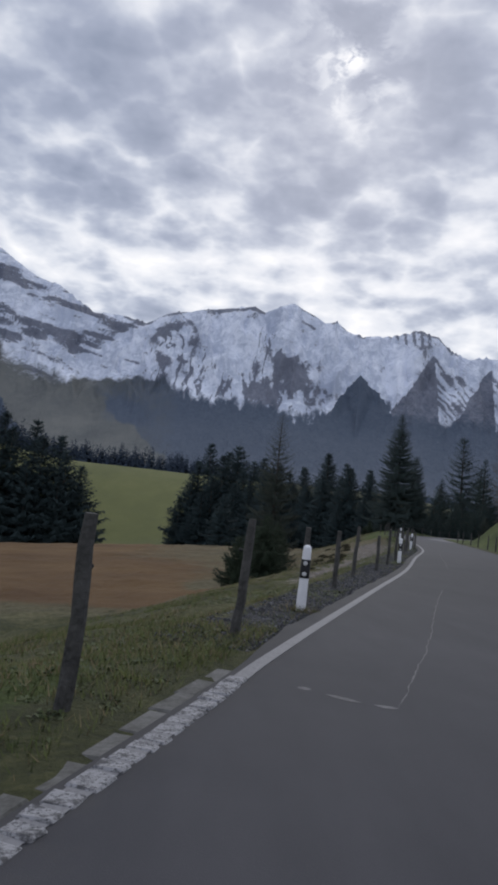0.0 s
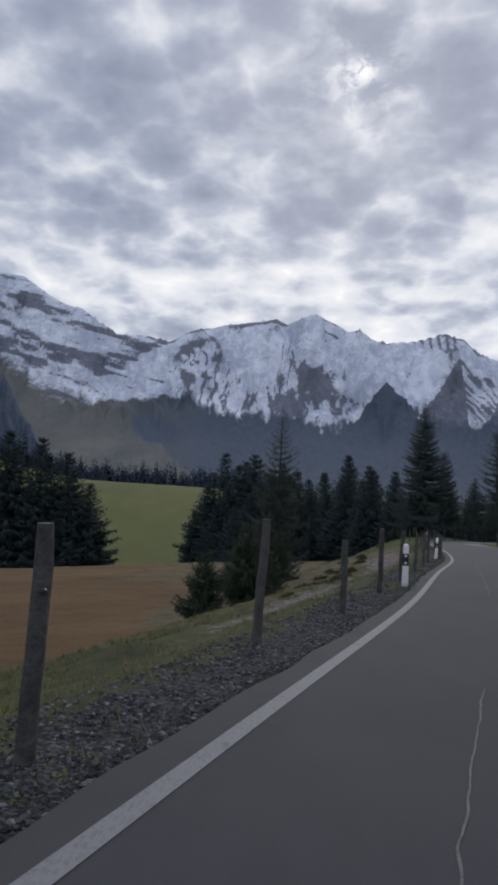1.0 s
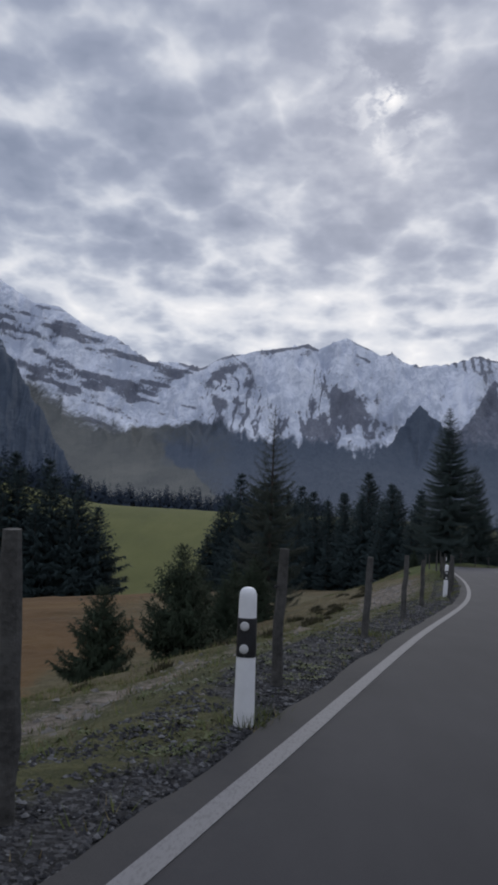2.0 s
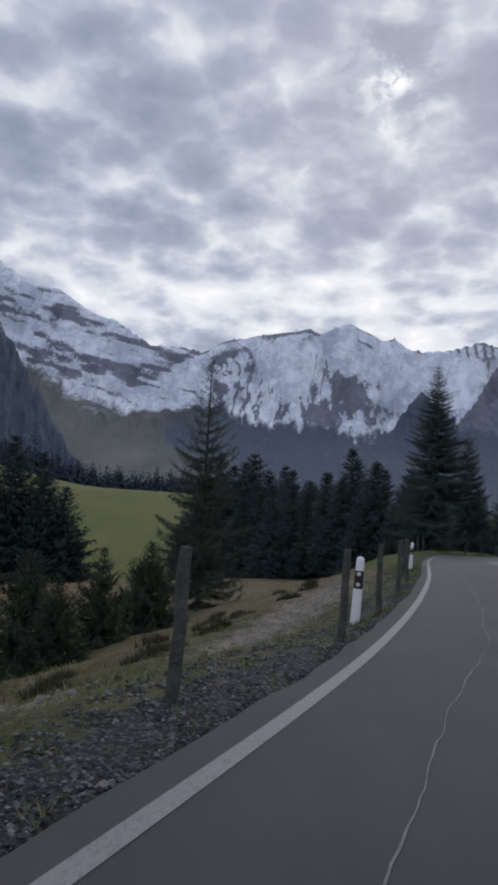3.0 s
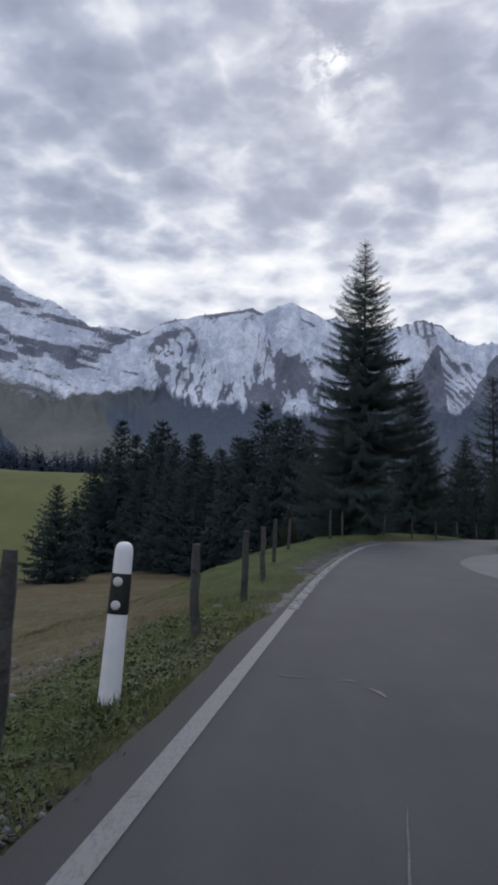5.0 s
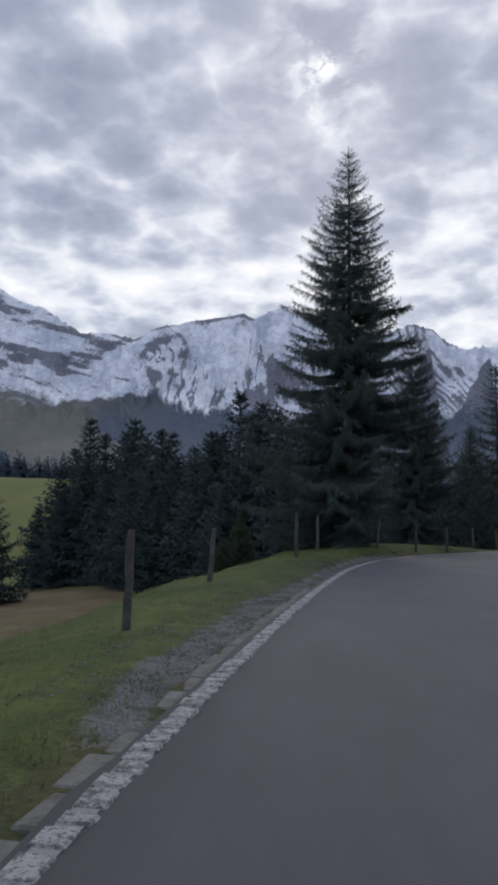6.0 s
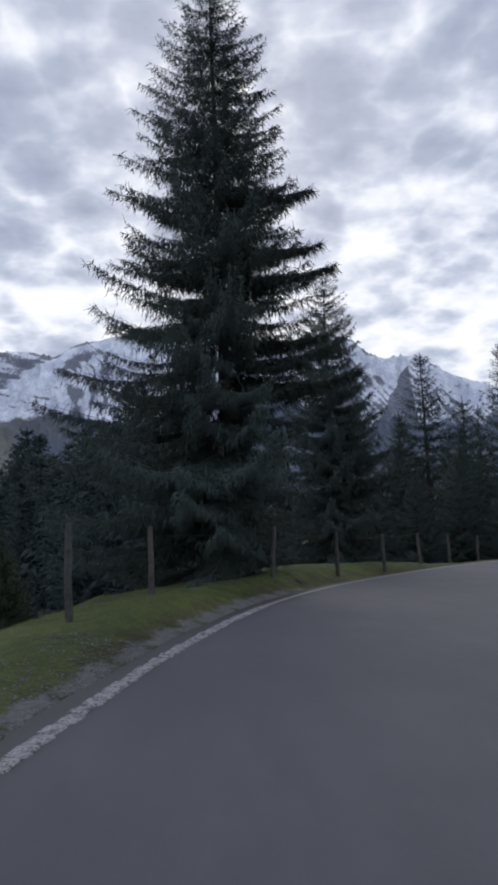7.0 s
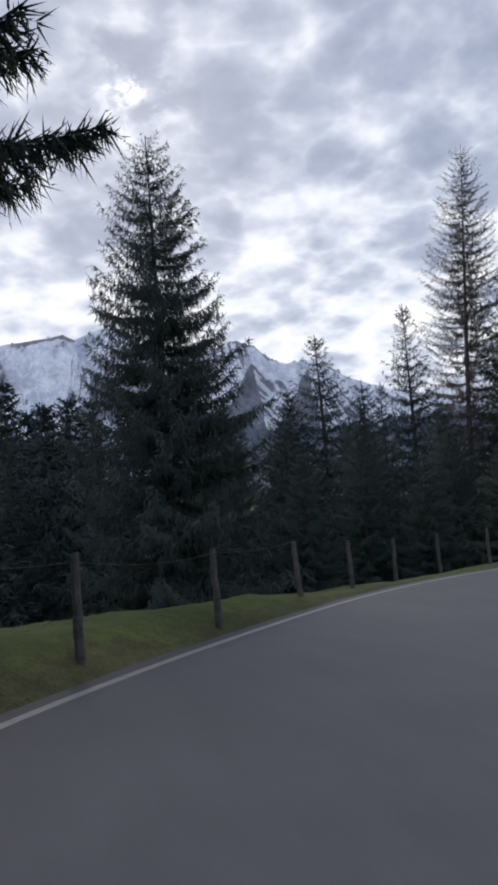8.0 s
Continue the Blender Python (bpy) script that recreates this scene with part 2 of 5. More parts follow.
M = {
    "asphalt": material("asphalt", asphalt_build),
    "line": material("worn_white_line", line_build),
    "stone_paint": material("painted_stone", stone_paint_build),
    "seal": material("crack_filler", two_tone((0.06, 0.059, 0.064), (0.16, 0.156, 0.162), 9.0, 0.7, local=False)),
    "pale_asphalt": material("pale_asphalt", two_tone((0.12, 0.118, 0.125), (0.18, 0.176, 0.185), 2.0, 0.85, local=False, dist=0.004)),
    "concrete": material("kerb_concrete", two_tone((0.06, 0.058, 0.05), (0.17, 0.165, 0.155), 6.0, 0.9, local=False)),
    "ground": material("pasture_ground", ground_build),
    "mountain": material("alpine_slopes", mountain_build),
    "bark": material("bark", two_tone((0.035, 0.03, 0.027), (0.10, 0.085, 0.075), 5.0, 0.9, 0.8, dist=0.03)),
    "grey_bark": material("grey_bark", two_tone((0.07, 0.065, 0.062), (0.17, 0.155, 0.145), 5.0, 0.9, 0.6, dist=0.03)),
    "needles": material("spruce_needles", two_tone((0.043, 0.061, 0.057), (0.065, 0.087, 0.080), 0.8, 0.8, 0.0, 5.0), 0.1),
    "needles_far": material("far_spruce_needles", two_tone((0.027, 0.042, 0.044), (0.042, 0.061, 0.062), 0.5, 0.85, 0.0, 5.0), 0.1),
    "needles_wood": material("wood_spruce_needles", two_tone((0.028, 0.043, 0.040), (0.044, 0.064, 0.058), 0.5, 0.85, 0.0, 5.0), 0.1),
    "tussock": material("rank_tussock", two_tone((0.016, 0.018, 0.009), (0.052, 0.045, 0.022), 6.0, 0.9, 0.0, 4.0)),
    # the belt's needles have the blue of distance haze painted in
    "needles_belt": material("hazed_spruce_needles", two_tone((0.036, 0.050, 0.074), (0.056, 0.074, 0.102), 0.1, 0.85, 0.0, 5.0), 0.1),
    "needles_young": material("young_spruce_needles", two_tone((0.024, 0.036, 0.023), (0.052, 0.068, 0.043), 2.0, 0.8, 0.0, 5.0), 0.1),
    "needles_larch": material("sparse_needles", two_tone((0.036, 0.046, 0.038), (0.07, 0.082, 0.064), 0.8, 0.8, 0.0, 4.0), 0.1),
    "twigs": material("bare_twigs", two_tone((0.06, 0.054, 0.052), (0.13, 0.115, 0.105), 0.8, 0.85, 0.0, 4.0)),
    "post_wood": material("weathered_post_wood", two_tone((0.034, 0.033, 0.032), (0.118, 0.114, 0.108), 5.0, 0.9, 0.8, 5.0, 0.02)),
    "white": material("white_plastic", two_tone((0.74, 0.745, 0.77), (0.84, 0.845, 0.87), 5.0, 0.45, 0.05)),
    "black": material("black_band", two_tone((0.012, 0.012, 0.014), (0.03, 0.03, 0.033), 8.0, 0.5, 0.05)),
    "reflector": material("reflector_lens", two_tone((0.5, 0.5, 0.5), (0.7, 0.7, 0.7), 40.0, 0.25, 0.3)),
    "blade": material("grass_blades", blade_build),
    "leaf": material("weed_leaves", two_tone((0.026, 0.040, 0.011), (0.082, 0.10, 0.032), 1.3, 0.7, 0.0, 5.0, local=False)),
    "stone": material("loose_stone", stone_build),
    "pale_stone": material("pale_stone", two_tone((0.10, 0.092, 0.083), (0.25, 0.232, 0.21), 2.0, 0.9, 0.3, 4.0, local=False)),
    "grey_stone": material("grey_stone", two_tone((0.05, 0.05, 0.053), (0.16, 0.157, 0.16), 3.0, 0.9, 0.3, 4.0, local=False)),
    "wire": material("fence_wire", two_tone((0.05, 0.05, 0.05), (0.11, 0.11, 0.11), 10.0, 0.6, 0.0)),
}


# ---- mesh helpers ----
def mesh_from(name, verts, faces, mat, smooth=False):
    me = bpy.data.meshes.new(name)
    me.from_pydata([tuple(v) for v in verts], [], [tuple(f) for f in faces])
    me.materials.append(mat)
    if smooth:
        me.shade_smooth()
    me.update()
    return me


def part(name, me, parent, label=""):
    ob = new(name, me)
    ob.parent = parent
    return tagged(ob, label)


def empty_at(name, x, y, z, turn=0.0, lean_x=0.0, lean_y=0.0, scale=1.0):
    ob = new(name)
    ob.matrix_basis = pose(x, y, z, lean_x, lean_y, turn) @ Matrix.Scale(scale, 4)
    ob.empty_display_size = 0.3
    return ob


def tube(path, radii, sides=8, cap=True, wobble=0.0, rng=None):
    """A tube of changing radius along a path."""
    path = [Vector(p) for p in path]
    verts, faces = [], []
    for i, p in enumerate(path):
        d = (path[min(i + 1, len(path) - 1)] - path[max(i - 1, 0)]).normalized()
        a = d.cross(Vector((0.31, 0.95, 0.02))).normalized()
        b = d.cross(a)
        for k in range(sides):
            t = 2 * math.pi * k / sides
            r = radii[i] * (1 + (rng.uniform(-wobble, wobble) if rng is not None else 0))
            verts.append(p + (a * math.cos(t) + b * math.sin(t)) * r)
    for i in range(len(path) - 1):
        for k in range(sides):
            faces.append((i * sides + k, i * sides + (k + 1) % sides, (i + 1) * sides + (k + 1) % sides, (i + 1) * sides + k))
    if cap:
        faces.append(tuple(range(sides))[::-1])
        faces.append(tuple(range((len(path) - 1) * sides, len(path) * sides)))
    return verts, faces


def spindles(start, along, width):
    """Many slim three-sided tapers from start, each along its own vector: arrays for one mesh."""
    n = len(start)
    d = along / np.maximum(np.linalg.norm(along, axis=1, keepdims=True), 1e-6)
    ref = np.where(np.abs(d[:, 2:3]) < 0.9, np.array([[0.0, 0, 1]]), np.array([[1.0, 0, 0]]))
    a = np.cross(d, ref)
    a /= np.linalg.norm(a, axis=1, keepdims=True)
    b = np.cross(d, a)
    low, wd = start + along * 0.18, width[:, None]
    v = np.stack([low + a * wd, low - a * wd * 0.6 + b * wd * 0.8, start - b * wd * 0.5, start + along], 1).reshape(-1, 3)
    f = np.array([[0, 1, 3], [1, 2, 3], [2, 0, 3]])
    return v, (f[None] + 4 * np.arange(n)[:, None, None]).reshape(-1, 3)


def leafy_mesh(name, verts, faces, normals, mat, flat_leaves=False):
    """A crown's mesh whose sprays are shaded as one rounded mass."""
    if flat_leaves:
        tri = verts[faces]
        flat = np.cross(tri[:, 1] - tri[:, 0], tri[:, 2] - tri[:, 0])
        back = (flat * normals[faces[:, 0]]).sum(1) < 0
        faces = np.where(back[:, None], faces[:, ::-1], faces)
    me = mesh_from(name, verts.tolist(), faces.tolist(), mat, True)
    me.normals_split_custom_set_from_vertices(normals.tolist())
    return me


# ---- the road's line ----
# the left white edge line: x, y, z of the road
EDGE = [(-15.10, -40.00, 2.15), (-9.13, -20.99, 1.72), (-3.10, -2.21, 1.29), (-1.90, 1.80, 1.14), (0.49, 9.20, 0.88), (2.99, 16.69, 0.68), (5.47, 24.98, 0.53),
        (8.42, 34.59, 0.33), (11.05, 46.40, 0.12), (13.88, 61.99, -0.14), (16.19, 72.50, -0.36), (17.95, 78.30, -0.49), (20.05, 82.70, -0.62), (22.75, 86.30, -0.73),
        (26.20, 89.70, -0.82), (29.80, 91.70, -0.87), (34.00, 92.60, -0.95), (40.00, 92.00, -1.10), (48.00, 88.50, -1.30), (58.00, 81.00, -1.60), (75.00, 66.00, -2.20)]


def smooth_line(points, step):
    pts = [Vector(p) for p in points]
    pts = [pts[0] * 2 - pts[1]] + pts + [pts[-1] * 2 - pts[-2]]
    out = []
    for i in range(1, len(pts) - 2):
        p0, p1, p2, p3 = pts[i - 1:i + 3]
        n = max(2, int((p2 - p1).length / step))
        for k in range(n):
            t = k / n
            out.append(0.5 * ((2 * p1) + (p2 - p0) * t + (2 * p0 - 5 * p1 + 4 * p2 - p3) * t * t + (3 * p1 - p0 - 3 * p2 + p3) * t ** 3))
    out.append(pts[-2])
    return np.array(out)


LINE = smooth_line(EDGE, 0.3)
_tan = np.gradient(LINE[:, :2], axis=0)
_tan /= np.linalg.norm(_tan, axis=1, keepdims=True)
LEFT = np.stack([-_tan[:, 1], _tan[:, 0]], 1)
ROAD_RIGHT = -4.75   # right edge of the asphalt, from the white line


def beside(x, y):
    """Distance to the left of the white line, and the road's height there; arrays."""
    x, y = np.atleast_1d(np.asarray(x, float)), np.atleast_1d(np.asarray(y, float))
    best, side, zz = np.full(x.shape, 1e9), np.zeros(x.shape), np.zeros(x.shape)
    sel = LINE[::3]
    for a, b in zip(sel[:-1], sel[1:]):
        dx, dy = b[0] - a[0], b[1] - a[1]
        t = np.clip(((x - a[0]) * dx + (y - a[1]) * dy) / (dx * dx + dy * dy), 0, 1)
        ex, ey = x - a[0] - t * dx, y - a[1] - t * dy
        d = np.hypot(ex, ey)
        near = d < best
        best = np.where(near, d, best)
        side = np.where(near, np.sign(dx * ey - dy * ex), side)
        zz = np.where(near, a[2] + t * (b[2] - a[2]), zz)
    return best * side, zz


def ss(v, lo, hi):
    t = np.clip((v - lo) / (hi - lo), 0, 1)
    return t * t * (3 - 2 * t)


def hash_noise(x, y, seed=0):
    """Smooth value noise on a lattice; arrays."""
    xi, yi = np.floor(x).astype(np.int64), np.floor(y).astype(np.int64)
    fx, fy = x - xi, y - yi
    fx, fy = fx * fx * (3 - 2 * fx), fy * fy * (3 - 2 * fy)

    def h(a, b):
        q = (a * 374761393 + b * 668265263 + seed * 69069) & 0xFFFFFFFF
        q = ((q ^ (q >> 13)) * 1274126177) & 0xFFFFFFFF
        return ((q ^ (q >> 16)) & 0xFFFF) / 65535.0
    return (h(xi, yi) * (1 - fx) + h(xi + 1, yi) * fx) * (1 - fy) + (h(xi, yi + 1) * (1 - fx) + h(xi + 1, yi + 1) * fx) * fy - 0.5


def fractal(x, y, octaves=4, seed=0):
    return sum(hash_noise(x * 2 ** k, y * 2 ** k, seed + k) / 2 ** k for k in range(octaves))


def road_left(x, y):
    """How far the asphalt reaches to the left of the line: narrow by the setts, ragged elsewhere."""
    x, y = np.asarray(x, float), np.asarray(y, float)
    wide = 0.09 + 0.16 * ss(y, 0.5, 3.0) - 0.15 * ss(y, 56, 58) * (1 - ss(y, 71, 74))
    return wide + 0.07 * fractal(x * 1.3, y * 1.3, 3, 31) * ss(y, 1, 3)


def ground_height(x, y):
    x, y = np.atleast_1d(np.asarray(x, float)), np.atleast_1d(np.asarray(y, float))
    l, zr = beside(x, y)
    left = np.where(l < 1.2, 0.0, -0.32 * np.clip(l - 1.2, 0, 10.8) - 0.07 * np.clip(l - 12, 0, 90))
    # flatter verge where the road bends
    bend = ss(y, 60, 72) * ss(x, 10, 15)
    left = left + bend * 0.2 * np.clip(l - 1.2, 0, 4)
    # low grass crest on the outside of the bend
    left = left + 0.33 * ss(l, 0.15, 1.1) * (1 - ss(l, 2.2, 4.5)) * ss(y, 70, 80) * (1 - ss(x, 21.5, 27.0)) * ss(x, 12, 14)
    left = left - 0.09 * ss(l, 0.3, 0.8) * ss(y, 32, 36) * (1 - ss(y, 42, 48))
    left = left - 0.08 * ss(l, 0.25, 0.6) * ss(y, 36.6, 38.0) * (1 - ss(y, 39.5, 42.5))
    left = left - 0.13 * ss(l, 0.4, 1.0) * ss(y, 33, 40) * (1 - ss(y, 51, 56))
    left = left + 0.17 * ss(l, 0.8, 2.0) * (1 - ss(l, 3.0, 5.0)) * ss(y, 59, 66) * (1 - ss(y, 72, 78))
    r = -(l - ROAD_RIGHT)
    edge = road_left(x, y)
    right = 0.05 + (1.1 + 1.7 * ss(y, 25, 42)) * ss(r, 0.6, 4.5) * (1 - ss(y, 56, 66)) + 0.9 * ss(r, 6, 40)
    z = zr + np.where(l > 0, left, np.where(l < ROAD_RIGHT, right, 0.0))
    z = z - 0.09 * ss(l, ROAD_RIGHT - 0.02, ROAD_RIGHT + 0.03) * (1 - ss(l, edge - 0.25, edge + 0.05)) - 0.02
    off = np.maximum(ss(l, edge, 3.0), ss(r, 0.0, 3.0))
    z = z + off * (0.28 * fractal(x * 0.35, y * 0.35, 4, 3) + 0.10 * fractal(x * 1.7, y * 1.7, 2, 9)) + 0.035 * ss(l, edge, edge + 0.4) * fractal(x * 5, y * 5, 2, 5)
    # the cut of a farm track along the slope
    trk = np.exp(-((l - 3.3) / 0.8) ** 2) * ss(y, 10, 16) * (1 - ss(y, 50, 60))
    z = z - 0.22 * trk
    # the far green rise, then the valley
    rise = ss(y, 165, 330) * (21.5 - 0.02 * (x + 60)) - 30 * ss(y, 345, 700)
    far_left = 16 * ss(-x, 75, 190) * ss(y, 120, 300)
    hollow = -4.0 * np.exp(-((x + 46) / 34) ** 2 - ((y - 152) / 38) ** 2)
    return z + rise * (1 - ss(x, 60, 200)) + far_left + hollow


def knots(bands):
    out = []
    for a, b, step in bands:
        out += list(np.arange(a, b, step))
    return np.array(out + [bands[-1][1]])


def build_ground():
    xs = knots([(-4600, -800, 380), (-800, -200, 60), (-200, -60, 10), (-60, -16, 2.2), (-16, 30, 0.3), (30, 60, 1.5), (60, 200, 14), (200, 800, 100), (800, 4600, 380)])
    ys = knots([(-4600, -600, 400), (-600, -60, 45), (-60, -10, 4), (-10, 94, 0.3), (94, 130, 1.5), (130, 400, 6), (400, 800, 40), (800, 4600, 380)])
    gx, gy = np.meshgrid(xs, ys)
    x, y = gx.ravel(), gy.ravel()
    z = ground_height(x, y)
    nx, ny = len(xs), len(ys)
    i = np.arange((ny - 1) * nx).reshape(ny - 1, nx)[:, :-1].ravel()
    faces = np.stack([i, i + 1, i + nx + 1, i + nx], 1)
    me = bpy.data.meshes.new("ground")
    me.vertices.add(len(x))
    me.vertices.foreach_set("co", np.stack([x, y, z], 1).ravel())
    me.loops.add(len(faces) * 4)
    me.loops.foreach_set("vertex_index", faces.ravel())
    me.polygons.add(len(faces))
    me.polygons.foreach_set("loop_start", np.arange(len(faces)) * 4)
    me.polygons.foreach_set("loop_total", np.full(len(faces), 4))
    me.update(calc_edges=True)
    me.shade_smooth()
    me.materials.append(M["ground"])
    l, _ = beside(x, y)
    wob = fractal(x * 0.3, y * 0.3, 3, 21)
    zones = {
        "gravel": ss(l, -0.05, 0.1) * (1 - ss(l + wob * 0.7, 0.7, 1.25)) * ss(y, 0, 4) * (1 - 0.95 * ss(y, 49.5, 53)),
        "pale": ss(l, 0.15, 0.3) * (1 - ss(l + wob * 0.6, 0.35 + 0.3 * ss(y, 61, 67), 0.6 + 0.6 * ss(y, 61, 67))) * ss(y, 54, 58) * (1 - ss(y, 66, 74) * ss(l, 0.35, 0.6)) * (1 - ss(y, 80, 86)),
        "soil": np.exp(-((l - 3.15 + wob * 0.9) / 1.2) ** 2) * ss(y, 15, 23) * (1 - ss(y, 52, 62)),
        "field": ss(y + wob * 5, 24, 31) * ss(l + wob * 4 - 3.0 * ss(y, 30, 42) + 6.5 * ss(y, 42, 52), 8.5, 12.5) * (1 - ss(y + 0.25 * x + wob * 8, 138, 182)) * (1 - 0.6 * ss(y, 52, 68) * ss(x, -22, -6)) * (1 - 0.65 * ss(y, 36, 46) * (1 - ss(l + wob * 4, 12, 22))),
        "dry": np.maximum(ss(l + wob, 1.3, 2.2) * ss(y, 44, 52) * (1 - 0.6 * ss(y, 62, 70)), 0.75 * ss(l + wob, 3, 6) * ss(y, 15, 30)) * (1 - ss(y, 120, 140)),
        "meadow": ss(y + 0.25 * x + wob * 10, 132, 178) * (1 - ss(x, 0, 30)),
        "lush": np.maximum(np.maximum(0.6 * ss(l, 0.28, 0.5) * (1 - ss(l, 0.75, 1.5)) * ss(fractal(x * 0.45, y * 0.45, 3, 91), 0.12, 0.32) * ss(y, 6, 10), np.maximum((1 - ss(y, -1, 5)) * ss(l, 0.6, 1.0) * 0.8, ss(l, 0.5, 0.9) * (1 - ss(l + wob, 1.1 + 1.4 * ss(y, 57, 66), 1.9 + 2.7 * ss(y, 57, 66))) * ss(y, 46, 52))), ss(-l, 4.9, 5.6) * (1 - ss(-l, 30, 60))),
    }
    for key, value in zones.items():
        me.attributes.new(key, "FLOAT", "POINT").data.foreach_set("value", np.clip(value, 0, 1).astype(np.float32))
    return tagged(new("ground", me), "rough grass slope falling to brown field and green meadow", "ground", kind="structure")


def strip(lo, hi, y0=-60.0, y1=200.0, lift=0.0, thick=0.06, cols=2, crown=0.0, ragged=False):
    """A slab along the road between two distances from the white line."""
    idx = [i for i in range(len(LINE)) if y0 <= LINE[i, 1] and (LINE[i, 1] <= y1)]
    verts, faces = [], []
    for i in idx:
        first = float(road_left(LINE[i, 0], LINE[i, 1])) if ragged else lo
        for k in range(cols + 1):
            l = first + (hi - first) * k / cols
            q = LINE[i, :2] + LEFT[i] * l
            verts.append((q[0], q[1], LINE[i, 2] + lift + crown * (1 - ((l + 2.2) / 2.6) ** 2)))
        for l in (first, hi):
            q = LINE[i, :2] + LEFT[i] * l
            verts.append((q[0], q[1], LINE[i, 2] + lift - thick))
    w1 = cols + 3
    for a in range(len(idx) - 1):
        for k in range(cols):
            faces.append((a * w1 + k, (a + 1) * w1 + k, (a + 1) * w1 + k + 1, a * w1 + k + 1))
        faces.append((a * w1 + cols + 1, (a + 1) * w1 + cols + 1, (a + 1) * w1, a * w1))
        faces.append((a * w1 + cols, (a + 1) * w1 + cols, (a + 1) * w1 + cols + 2, a * w1 + cols + 2))
    return verts, [f[::-1] for f in faces] if lo > hi else faces


ground = build_ground()
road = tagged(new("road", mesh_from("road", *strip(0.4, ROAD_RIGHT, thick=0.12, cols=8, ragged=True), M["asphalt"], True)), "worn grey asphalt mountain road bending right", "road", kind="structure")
co = np.array([v.co for v in road.data.vertices])
road.data.attributes.new("edge", "FLOAT", "POINT").data.foreach_set("value", ss(beside(co[:, 0], co[:, 1])[0], -0.6, 0.2).astype(np.float32))


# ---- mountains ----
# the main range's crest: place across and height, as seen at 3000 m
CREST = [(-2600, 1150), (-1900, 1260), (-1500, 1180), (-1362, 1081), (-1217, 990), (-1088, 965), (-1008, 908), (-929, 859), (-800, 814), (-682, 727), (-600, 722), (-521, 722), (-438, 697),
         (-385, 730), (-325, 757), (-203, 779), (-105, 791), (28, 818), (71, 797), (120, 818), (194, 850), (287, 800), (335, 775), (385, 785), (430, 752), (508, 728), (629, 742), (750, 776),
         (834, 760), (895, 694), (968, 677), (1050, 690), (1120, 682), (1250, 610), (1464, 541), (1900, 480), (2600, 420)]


def curve_at(points, x):
    p = np.array(points, float)
    return np.interp(x, p[:, 0], p[:, 1])


